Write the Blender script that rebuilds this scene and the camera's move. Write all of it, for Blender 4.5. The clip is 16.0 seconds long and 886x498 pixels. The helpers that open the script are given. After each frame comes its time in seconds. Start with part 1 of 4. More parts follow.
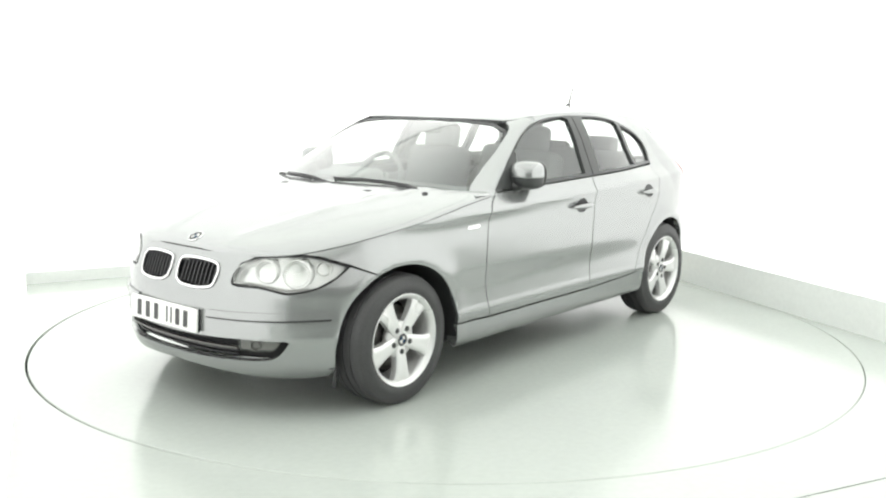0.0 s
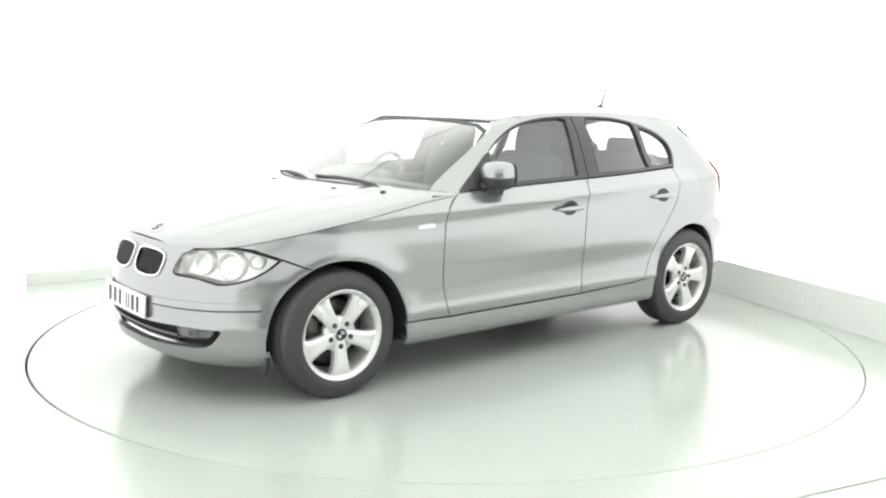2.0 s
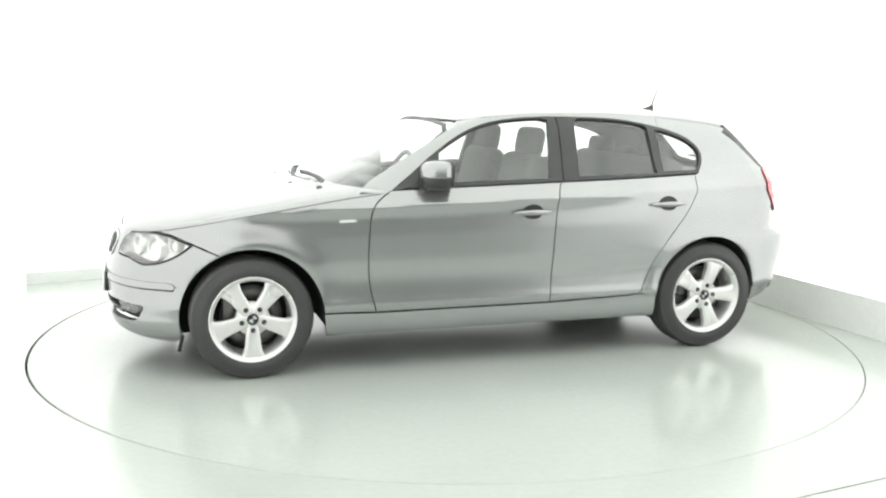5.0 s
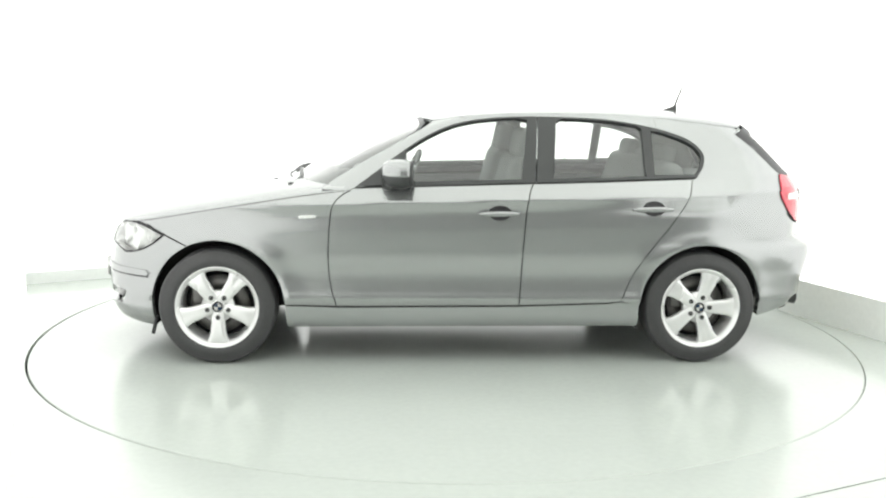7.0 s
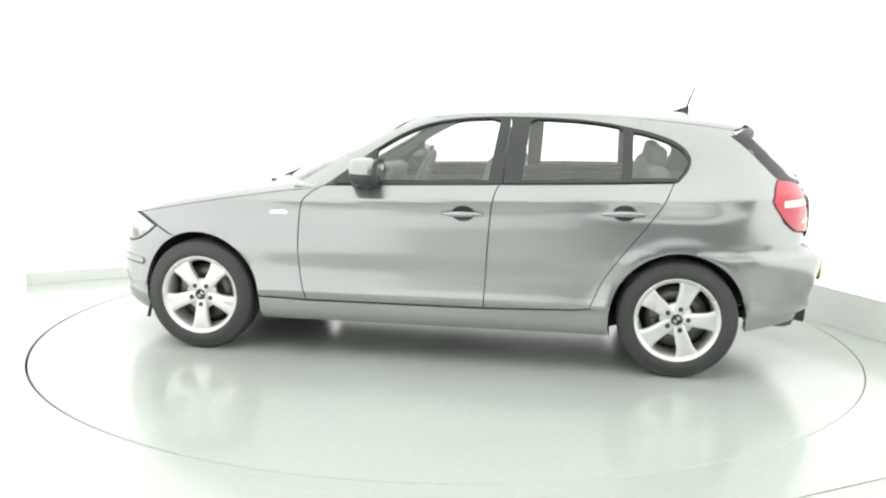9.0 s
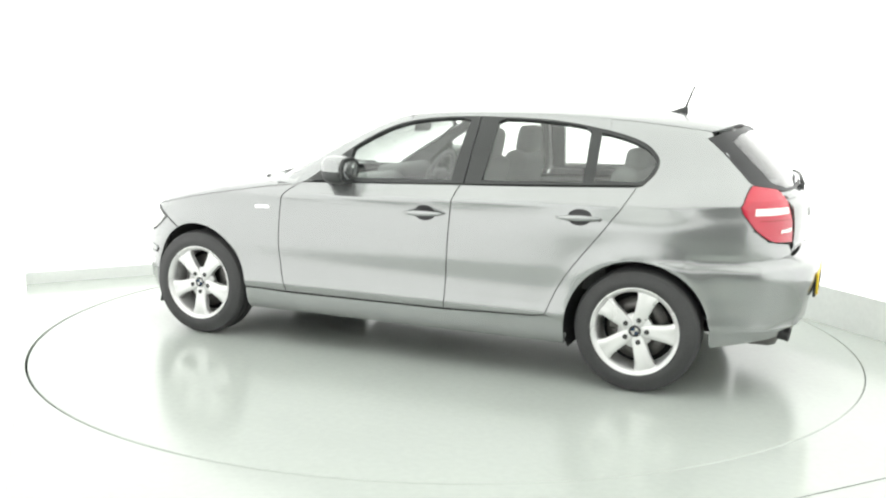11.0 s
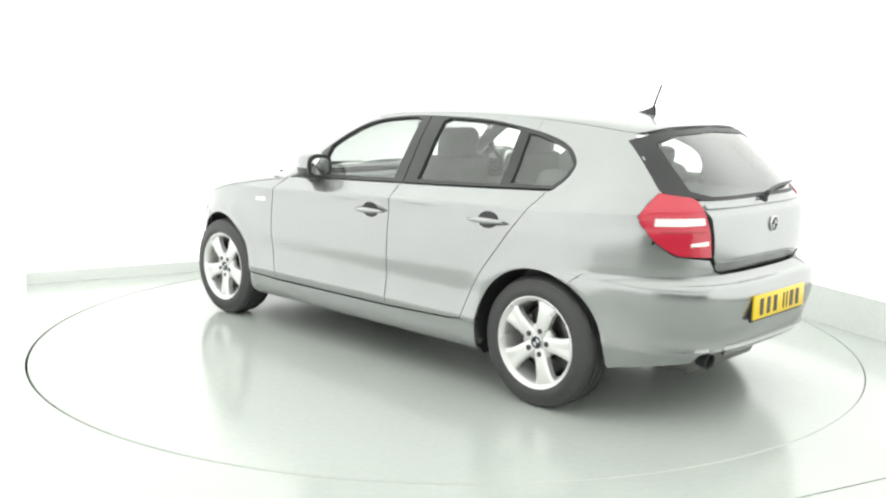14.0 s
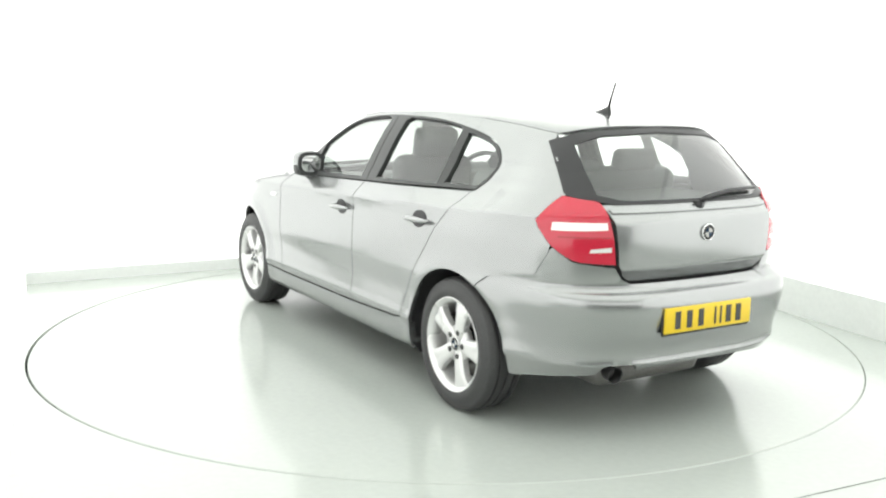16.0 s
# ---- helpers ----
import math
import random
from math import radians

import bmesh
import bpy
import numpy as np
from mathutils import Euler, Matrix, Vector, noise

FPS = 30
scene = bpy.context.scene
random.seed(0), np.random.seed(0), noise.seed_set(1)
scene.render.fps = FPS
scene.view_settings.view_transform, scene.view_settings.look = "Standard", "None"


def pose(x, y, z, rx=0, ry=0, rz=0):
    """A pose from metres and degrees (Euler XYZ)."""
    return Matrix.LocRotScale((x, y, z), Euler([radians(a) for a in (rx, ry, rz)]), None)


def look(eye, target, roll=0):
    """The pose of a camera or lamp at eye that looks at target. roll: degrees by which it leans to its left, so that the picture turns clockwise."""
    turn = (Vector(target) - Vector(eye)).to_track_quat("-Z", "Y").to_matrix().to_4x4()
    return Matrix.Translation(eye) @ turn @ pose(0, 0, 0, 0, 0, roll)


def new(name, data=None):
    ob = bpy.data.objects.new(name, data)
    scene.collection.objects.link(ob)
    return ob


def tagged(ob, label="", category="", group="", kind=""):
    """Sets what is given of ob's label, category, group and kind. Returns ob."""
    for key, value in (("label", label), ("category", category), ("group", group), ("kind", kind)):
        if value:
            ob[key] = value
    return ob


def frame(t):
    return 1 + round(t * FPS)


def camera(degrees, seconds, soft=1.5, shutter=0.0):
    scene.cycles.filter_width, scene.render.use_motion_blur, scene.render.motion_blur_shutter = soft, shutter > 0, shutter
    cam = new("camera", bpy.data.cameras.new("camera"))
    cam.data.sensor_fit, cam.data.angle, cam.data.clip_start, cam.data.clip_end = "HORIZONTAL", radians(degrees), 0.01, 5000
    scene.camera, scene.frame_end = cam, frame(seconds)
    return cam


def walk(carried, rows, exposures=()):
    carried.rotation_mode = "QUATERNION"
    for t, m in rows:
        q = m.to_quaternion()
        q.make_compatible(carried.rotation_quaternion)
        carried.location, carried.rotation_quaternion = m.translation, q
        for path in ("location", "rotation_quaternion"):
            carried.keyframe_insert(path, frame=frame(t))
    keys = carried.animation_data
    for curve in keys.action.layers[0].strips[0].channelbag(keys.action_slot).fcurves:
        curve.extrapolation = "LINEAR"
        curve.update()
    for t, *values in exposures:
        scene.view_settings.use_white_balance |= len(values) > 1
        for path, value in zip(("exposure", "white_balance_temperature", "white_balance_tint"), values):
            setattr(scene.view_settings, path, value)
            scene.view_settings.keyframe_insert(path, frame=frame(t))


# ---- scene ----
# ---------------------------------------------------------------- camera
cam = camera(50.37, 16.0, soft=2.2)
EYE = (0.0, -5.855, 1.458)
AIM = (EYE[0] - 0.005, EYE[1] + 1.0, EYE[2] - 0.1618)
walk(cam, [(0.0, look(EYE, AIM, 1.0)), (16.0, look(EYE, AIM, 1.0))], [(0.0, 0.45), (16.0, 0.45)])

# ---------------------------------------------------------------- light
world = bpy.data.worlds.new("world")
scene.world = world
world.use_nodes = True
world.node_tree.nodes["Background"].inputs[0].default_value = (0.9, 1.0, 0.95, 1)
world.node_tree.nodes["Background"].inputs[1].default_value = 0.05


def area_lamp(name, eye, target, sx, sy, watts, tint=(1, 1, 1)):
    data = bpy.data.lights.new(name, "AREA")
    data.shape, data.size, data.size_y, data.energy, data.color = "RECTANGLE", sx, sy, watts, tint
    lamp = new(name, data)
    lamp.matrix_basis = look(eye, target)
    return lamp


CEIL = 3.6
SOFT_X, SOFT_Y, SOFT_TURN = 0.55, -1.1, 23.9
lamp = area_lamp("ceiling_softbox_lamp", (0, 0, CEIL), (0, 0, 0), 6.6, 8.0, 108, (1.0, 1.0, 0.965))
lamp.matrix_basis = pose(SOFT_X, SOFT_Y, CEIL - 0.16, 0, 0, SOFT_TURN)

# ---------------------------------------------------------------- materials


def mat(name, colour, rough=0.5, metal=0.0, edge=1.0, grain=0.0, grain_size=40.0, bump=0.0, rough_var=0.0, coat=0.0, spec=0.5, stain=0.0, stain_size=1.5):
    """A painted or moulded surface: two scales of uneven tone, uneven gloss and a fine relief."""
    m = bpy.data.materials.new(name)
    m.use_nodes = True
    nt = m.node_tree
    b = nt.nodes["Principled BSDF"]
    b.inputs["Roughness"].default_value = rough
    b.inputs["Metallic"].default_value = metal
    b.inputs["Specular IOR Level"].default_value = spec
    b.inputs["Coat Weight"].default_value = coat
    b.inputs["Specular Tint"].default_value = (edge, edge, edge, 1)
    b.inputs["Coat Roughness"].default_value = 0.03
    b.inputs["Base Color"].default_value = (*colour, 1)
    if grain or bump or rough_var or stain:
        tc = nt.nodes.new("ShaderNodeTexCoord")
        fine = nt.nodes.new("ShaderNodeTexNoise")
        fine.inputs["Scale"].default_value = grain_size
        fine.inputs["Detail"].default_value = 5
        big = nt.nodes.new("ShaderNodeTexNoise")
        big.inputs["Scale"].default_value = stain_size
        big.inputs["Detail"].default_value = 4
        for n in (fine, big):
            nt.links.new(tc.outputs["Object"], n.inputs["Vector"])
        tone = nt.nodes.new("ShaderNodeMapRange")
        tone.inputs["From Min"].default_value, tone.inputs["From Max"].default_value = 0.25, 0.75
        tone.inputs["To Min"].default_value, tone.inputs["To Max"].default_value = 1 - grain, 1 + grain
        nt.links.new(fine.outputs["Fac"], tone.inputs["Value"])
        tone2 = nt.nodes.new("ShaderNodeMapRange")
        tone2.inputs["From Min"].default_value, tone2.inputs["From Max"].default_value = 0.3, 0.7
        tone2.inputs["To Min"].default_value, tone2.inputs["To Max"].default_value = 1 - stain, 1 + stain
        nt.links.new(big.outputs["Fac"], tone2.inputs["Value"])
        mul = nt.nodes.new("ShaderNodeMath")
        mul.operation = "MULTIPLY"
        nt.links.new(tone.outputs[0], mul.inputs[0])
        nt.links.new(tone2.outputs[0], mul.inputs[1])
        mix = nt.nodes.new("ShaderNodeVectorMath")
        mix.operation = "SCALE"
        mix.inputs[0].default_value = colour
        nt.links.new(mul.outputs[0], mix.inputs["Scale"])
        nt.links.new(mix.outputs[0], b.inputs["Base Color"])
        if rough_var:
            rr = nt.nodes.new("ShaderNodeMapRange")
            rr.inputs["From Min"].default_value, rr.inputs["From Max"].default_value = 0.3, 0.7
            rr.inputs["To Min"].default_value, rr.inputs["To Max"].default_value = max(rough - rough_var, 0), rough + rough_var
            nt.links.new(big.outputs["Fac"], rr.inputs["Value"])
            nt.links.new(rr.outputs[0], b.inputs["Roughness"])
        if bump:
            bp = nt.nodes.new("ShaderNodeBump")
            bp.inputs["Strength"].default_value = bump
            bp.inputs["Distance"].default_value = 0.002
            nt.links.new(fine.outputs["Fac"], bp.inputs["Height"])
            nt.links.new(bp.outputs[0], b.inputs["Normal"])
    return m


def glow(name, colour, strength, base=0.4):
    m = bpy.data.materials.new(name)
    m.use_nodes = True
    b = m.node_tree.nodes["Principled BSDF"]
    b.inputs["Base Color"].default_value = (base, base, base, 1)
    b.inputs["Roughness"].default_value = 0.7
    b.inputs["Emission Color"].default_value = (*colour, 1)
    b.inputs["Emission Strength"].default_value = strength
    return m


def glass(name, tint, rough=0.0, ior=4.5, gloss=0.0):
    """Thin pane: mostly clear, tinted, with a surface that reflects more at a slant."""
    m = bpy.data.materials.new(name)
    m.use_nodes = True
    nt = m.node_tree
    out = nt.nodes["Material Output"]
    nt.nodes.remove(nt.nodes["Principled BSDF"])
    tr = nt.nodes.new("ShaderNodeBsdfTransparent")
    tr.inputs[0].default_value = (*tint, 1)
    gl = nt.nodes.new("ShaderNodeBsdfGlossy")
    gl.inputs["Roughness"].default_value = rough
    fr = nt.nodes.new("ShaderNodeLayerWeight")
    fr.inputs[0].default_value = 0.5
    pw = nt.nodes.new("ShaderNodeMath")
    pw.operation = "POWER"
    pw.inputs[1].default_value = ior
    add = nt.nodes.new("ShaderNodeMath")
    add.operation, add.use_clamp = "ADD", True
    add.inputs[1].default_value = gloss
    mx = nt.nodes.new("ShaderNodeMixShader")
    nt.links.new(fr.outputs["Facing"], pw.inputs[0])
    nt.links.new(pw.outputs[0], add.inputs[0])
    nt.links.new(add.outputs[0], mx.inputs[0])
    nt.links.new(tr.outputs[0], mx.inputs[1])
    nt.links.new(gl.outputs[0], mx.inputs[2])
    nt.links.new(mx.outputs[0], out.inputs[0])
    return m


PAINT = mat("silver_grey_paint", (0.350, 0.358, 0.358), 0.22, 0.75, edge=0.7, coat=0.5, grain=0.012, grain_size=9, stain=0.01, stain_size=2.5, spec=0.4)
BLACK = mat("black_plastic", (0.018, 0.018, 0.02), 0.45, grain=0.15, grain_size=300, bump=0.1)
TRIM = mat("satin_black_trim", (0.032, 0.034, 0.034), 0.35, grain=0.1, grain_size=200)
RUBBER = mat("tyre_rubber", (0.045, 0.045, 0.046), 0.62, grain=0.2, grain_size=150, bump=0.25, rough_var=0.08, stain=0.15, stain_size=6)
ALLOY = mat("silver_alloy", (0.70, 0.70, 0.695), 0.30, 0.45, grain=0.04, grain_size=300, rough_var=0.05)
LAMP_BOWL = mat("lamp_bowl_silver", (0.74, 0.74, 0.735), 0.22, 0.6, grain=0.04, grain_size=120)
STEEL = mat("brake_steel", (0.16, 0.155, 0.15), 0.45, 0.9, grain=0.15, grain_size=80)
CHROME = mat("chrome", (0.8, 0.8, 0.8), 0.1, 1.0, rough_var=0.03)
DARK = mat("underbody_black_and_gap_shade", (0.012, 0.012, 0.013), 0.8, grain=0.2, grain_size=60)
FLOOR_M = mat("grey_floor_paint", (0.45, 0.482, 0.45), 0.17, grain=0.03, grain_size=30, rough_var=0.05, stain=0.03, stain_size=0.8, bump=0.03)
TABLE_M = mat("turntable_paint", (0.45, 0.482, 0.45), 0.17, grain=0.03, grain_size=30, rough_var=0.05, stain=0.03, stain_size=1.1, bump=0.03)
WALL_M = mat("white_wall_paint", (0.86, 0.88, 0.86), 0.6, grain=0.02, grain_size=60, stain=0.015, bump=0.05)
BACK_M = mat("dark_grey_wall_paint", (0.12, 0.125, 0.125), 0.7, grain=0.05, grain_size=50, stain=0.03)
PANEL_M = glow("backlit_and_fill_fabric", (0.985, 1.0, 0.97), 1.2)
FILL_PANEL = glow("unseen_fill_fabric", (1.0, 1.0, 0.97), 0.85)
# screen glow is added to keep it white and brighten the car's left
SCREEN_M = glow("screen_fabric", (0.99, 1.0, 0.97), 1.05)
PLINTH_M = mat("plinth_paint", (0.80, 0.82, 0.80), 0.35, grain=0.03, grain_size=30, rough_var=0.05, stain=0.04, stain_size=1.3)
GLASS = glass("side_glass", (0.86, 0.90, 0.87), 0.02, 4.5, 0.12)
SCREEN = glass("windscreen_glass", (0.84, 0.89, 0.86), 0.02, 3.0, 0.11)
LENS = glass("clear_lens", (0.95, 0.96, 0.95), 0.04, 4.0, 0.08)
RED = mat("red_lamp_lens", (0.50, 0.02, 0.045), 0.12, 0.0, grain=0.06, grain_size=120, coat=0.5)
WHITE_L = mat("clear_lamp_lens", (0.82, 0.82, 0.80), 0.15, 0.2, grain=0.05, grain_size=160, coat=0.4)
FABRIC = mat("grey_seat_cloth", (0.15, 0.155, 0.155), 0.85, grain=0.12, grain_size=45, bump=0.1)
INNER = mat("grey_cabin_plastic", (0.17, 0.175, 0.175), 0.7, grain=0.08, grain_size=40, bump=0.05)
LINING = mat("pale_headlining", (0.65, 0.65, 0.63), 0.9, grain=0.05, grain_size=30)
PLATE_W = mat("white_plate", (0.8, 0.8, 0.78), 0.35, grain=0.02)
PLATE_Y = mat("yellow_plate", (0.8, 0.56, 0.02), 0.35, grain=0.03)
SEAM = mat("dark_gap", (0.03, 0.035, 0.033), 0.8, grain=0.2)

# ---------------------------------------------------------------- mesh tools


def part(name, bm, material, parent, label="", smooth=True):
    """Links a bmesh as one mesh object under a thing or part (or at top level)."""
    me = bpy.data.meshes.new(name)
    bm.to_mesh(me)
    bm.free()
    me.materials.append(material)
    if smooth:
        me.shade_smooth()
    ob = new(name, me)
    ob.parent = parent
    if label:
        ob["label"] = label
    return ob


def crease(bm, degrees=35):
    for e in bm.edges:
        if len(e.link_faces) == 2 and e.calc_face_angle(0) > radians(degrees):
            e.smooth = False


def box(bm, c, s, bevel=0.0, m=None, seg=2):
    g = bmesh.ops.create_cube(bm, size=1.0, matrix=Matrix.Translation(c) @ Matrix.Diagonal((*s, 1)))
    vs = g["verts"]
    if bevel:
        es = list({e for v in vs for e in v.link_edges})
        r = bmesh.ops.bevel(bm, geom=es, offset=bevel, segments=seg, profile=0.5, affect="EDGES")
        vs = list(set(r["verts"]) | {v for v in vs if v.is_valid})
    if m is not None:
        bmesh.ops.transform(bm, matrix=m, verts=vs)
    return vs


def lathe(bm, rings, n=48, axis="y", centre=(0, 0, 0), close=True):
    """Turns (radius, offset) pairs round an axis through centre."""
    rows = []
    for r, o in rings:
        row = []
        for i in range(n):
            a = 2 * math.pi * i / n
            u, v = r * math.cos(a), r * math.sin(a)
            p = {"y": (u, o, v), "z": (u, v, o), "x": (o, u, v)}[axis]
            row.append(bm.verts.new(Vector(p) + Vector(centre)))
        rows.append(row)
    pairs = list(zip(rows, rows[1:])) + ([(rows[-1], rows[0])] if close else [])
    for a, b in pairs:
        for i in range(n):
            j = (i + 1) % n
            bm.faces.new((a[i], a[j], b[j], b[i]))
    bmesh.ops.recalc_face_normals(bm, faces=bm.faces[:])


def tube(bm, pts, r, n=8, taper=None):
    """A round bar along points."""
    pts = [Vector(p) for p in pts]
    rows = []
    for i, p in enumerate(pts):
        d = (pts[min(i + 1, len(pts) - 1)] - pts[max(i - 1, 0)]).normalized()
        s = d.cross(Vector((0, 0, 1)) if abs(d.z) < 0.9 else Vector((1, 0, 0))).normalized()
        t = d.cross(s)
        rr = r if taper is None else r + (taper - r) * i / (len(pts) - 1)
        rows.append([bm.verts.new(p + rr * (math.cos(2 * math.pi * k / n) * s + math.sin(2 * math.pi * k / n) * t)) for k in range(n)])
    for a, b in zip(rows, rows[1:]):
        for k in range(n):
            bm.faces.new((a[k], a[(k + 1) % n], b[(k + 1) % n], b[k]))
    bm.faces.new(rows[0][::-1])
    bm.faces.new(rows[-1])
    bmesh.ops.recalc_face_normals(bm, faces=bm.faces[:])


def inside(poly, px, py):
    """Which points lie in a polygon."""
    res = np.zeros(len(px), bool)
    x0, y0 = poly[:, 0], poly[:, 1]
    x1, y1 = np.roll(x0, -1), np.roll(y0, -1)
    for a, b, c, d in zip(x0, y0, x1, y1):
        if b == d:
            continue
        res ^= ((b > py) != (d > py)) & (px < (c - a) * (py - b) / (d - b) + a)
    return res


def resample(poly, step):
    out = []
    n = len(poly)
    for i in range(n):
        a, b = np.array(poly[i], float), np.array(poly[(i + 1) % n], float)
        k = max(1, int(math.ceil(np.hypot(*(b - a)) / step)))
        out += [a + (b - a) * j / k for j in range(k)]
    return np.array(out)


def smooth_line(pts, per=6):
    """Catmull-Rom through the points (open)."""
    p = [np.array(q, float) for q in pts]
    p = [2 * p[0] - p[1]] + p + [2 * p[-1] - p[-2]]
    out = []
    for i in range(1, len(p) - 2):
        for j in range(per):
            t = j / per
            out.append(0.5 * (2 * p[i] + (p[i + 1] - p[i - 1]) * t + (2 * p[i - 1] - 5 * p[i] + 4 * p[i + 1] - p[i + 2]) * t * t + (3 * p[i] - p[i - 1] - 3 * p[i + 1] + p[i + 2]) * t ** 3))
    return [tuple(q) for q in out] + [tuple(p[-2])]


def arc(cx, cy, r, a0, a1, n=24):
    return [(cx + r * math.cos(radians(a0 + (a1 - a0) * i / n)), cy + r * math.sin(radians(a0 + (a1 - a0) * i / n))) for i in range(n + 1)]


def shrink(poly, d):
    """Moves a closed outline inwards by d."""
    p = np.array(poly, float)
    a, b = np.roll(p, 1, 0), np.roll(p, -1, 0)
    e1, e2 = p - a, b - p
    e1 /= np.maximum(np.hypot(e1[:, 0], e1[:, 1]), 1e-9)[:, None]
    e2 /= np.maximum(np.hypot(e2[:, 0], e2[:, 1]), 1e-9)[:, None]
    n = np.stack([-(e1 + e2)[:, 1], (e1 + e2)[:, 0]], 1)
    n /= np.maximum(np.hypot(n[:, 0], n[:, 1]), 1e-6)[:, None]
    area = np.sum(p[:, 0] * b[:, 1] - b[:, 0] * p[:, 1])
    return p + n * d * (1 if area > 0 else -1)


def panel(name, poly, surf, material, parent, label="", step=0.035, depth=0.012, gap=0.0, holes=(), lift=0.0, edge=None, mirror=False, square=1.0):
    """A sheet cut to an outline on a surface, with its edge turned in by depth. square: stretch of the grid across."""
    from mathutils.geometry import delaunay_2d_cdt
    edge = edge or step * 0.6
    loops = [resample(shrink(resample(poly, edge), gap) if gap else poly, edge)]
    for h in holes:
        loops.append(resample(shrink(resample(h, edge), -gap) if gap else h, edge))
    pts, segs = [], []
    for lp in loops:
        k = len(pts)
        pts += [tuple(q) for q in lp]
        segs += [(k + i, k + (i + 1) % len(lp)) for i in range(len(lp))]
    lo, hi = loops[0].min(0), loops[0].max(0)
    gx, gy = np.meshgrid(np.arange(lo[0] + step / 2, hi[0], step), np.arange(lo[1] + step / 2, hi[1], step * square))
    gx, gy = gx.ravel(), gy.ravel()
    keep = inside(loops[0], gx, gy)
    for lp in loops[1:]:
        keep &= ~inside(lp, gx, gy)
    gx, gy = gx[keep], gy[keep]
    allb = np.array(pts)
    if len(gx):
        near = np.array([np.min((allb[:, 0] - a) ** 2 + (allb[:, 1] - b) ** 2) for a, b in zip(gx, gy)])
        ok = near > (0.4 * min(step, step * square)) ** 2
        pts += list(zip(gx[ok], gy[ok]))
    vs, es, fs, *_ = delaunay_2d_cdt([Vector((float(a), float(b))) for a, b in pts], segs, [], 0, 1e-6)
    uv = np.array([tuple(q) for q in vs])
    fs = [f for f in fs if len(f) == 3]
    cen = np.array([uv[list(f)].mean(0) for f in fs])
    good = inside(loops[0], cen[:, 0], cen[:, 1])
    for lp in loops[1:]:
        good &= ~inside(lp, cen[:, 0], cen[:, 1])
    def area2(f):
        (a, b), (c, d), (e, g) = uv[f[0]], uv[f[1]], uv[f[2]]
        return abs((c - a) * (g - b) - (e - a) * (d - b))
    fs = [tuple(f) for f, g in zip(fs, good) if g and area2(f) > 4e-7]
    P = np.array([surf(a, b) for a, b in uv])
    h = 0.002
    Du = np.array([surf(a + h, b) for a, b in uv]) - np.array([surf(a - h, b) for a, b in uv])
    Dv = np.array([surf(a, b + h) for a, b in uv]) - np.array([surf(a, b - h) for a, b in uv])
    N = np.cross(Du, Dv)
    N /= np.maximum(np.linalg.norm(N, axis=1), 1e-12)[:, None]
    # outwards: away from the car's core line
    core = np.stack([np.clip(P[:, 0], -1.2, 1.2), 0 * P[:, 1], np.full(len(P), 0.55)], 1)
    if np.sum((P - core) * N) < 0:
        N = -N
    P = P + N * lift
    tri = []
    for f in fs:
        a, b, c = P[list(f)]
        nn = np.cross(b - a, c - a)
        tri.append(f if nn @ N[list(f)].sum(0) > 0 else f[::-1])
    count = {}
    for f in tri:
        for i in range(3):
            count[(f[i], f[(i + 1) % 3])] = 1
    rim = [e for e in count if (e[1], e[0]) not in count]
    used = sorted({i for f in tri for i in f})
    idx = {u: k for k, u in enumerate(used)}
    verts = [tuple(P[u]) for u in used]
    nor = [tuple(N[u]) for u in used]
    faces = [tuple(idx[i] for i in f) for f in tri]
    nsurf = len(faces)
    if depth:
        back = {}
        for a, b in rim:
            for q in (a, b):
                if q not in back:
                    back[q] = len(verts)
                    verts.append(tuple(P[q] - N[q] * depth))
                    nor.append(tuple(N[q]))
        faces += [(idx[b], idx[a], back[a], back[b]) for a, b in rim]
    out = []
    for side in ((1, -1) if mirror else (1,)):
        me = bpy.data.meshes.new(name)
        vv = verts if side == 1 else [(x, -y, z) for x, y, z in verts]
        ff = faces if side == 1 else [f[::-1] for f in faces]
        me.from_pydata(vv, [], ff)
        me.materials.append(material)
        me.shade_smooth()
        lo_n = []
        for pi, poly_ in enumerate(me.polygons):
            for li in poly_.loop_indices:
                vi = me.loops[li].vertex_index
                if pi < nsurf:
                    q = nor[vi]
                    lo_n.append((q[0], q[1] * side, q[2]))
                else:
                    lo_n.append(tuple(poly_.normal))
        me.normals_split_custom_set(lo_n)
        ob = new(name, me)
        ob.parent = (parent[0] if side == 1 else parent[1]) if isinstance(parent, (list, tuple)) else parent
        if label:
            ob["label"] = label
        out.append(ob)
    return out if mirror else out[0]


# ---------------------------------------------------------------- room
def slab(name, pts, z0, z1, material, label, category, kind="structure"):
    bm = bmesh.new()
    lo = [bm.verts.new((x, y, z0)) for x, y in pts]
    hi = [bm.verts.new((x, y, z1)) for x, y in pts]
    n = len(pts)
    bm.faces.new(lo[::-1])
    bm.faces.new(hi)
    for i in range(n):
        bm.faces.new((lo[i], lo[(i + 1) % n], hi[(i + 1) % n], hi[i]))
    bmesh.ops.recalc_face_normals(bm, faces=bm.faces[:])
    return tagged(part(name, bm, material, None, smooth=False), label, category, kind=kind)


# room axes: the long wall runs along U, the end wall along V
CORNER = Vector((1.185, 3.689))
U = Vector((-0.866, -0.500))
V = Vector((0.385, -0.923))
U, V = U.normalized(), V.normalized()
LU, LV = 7.0, 10.6
PLINTH_LONG, PLINTH_END = 0.092, 0.25


def at(u, v):
    q = CORNER + U * u + V * v
    return (q.x, q.y)


TABLE_R = 2.452


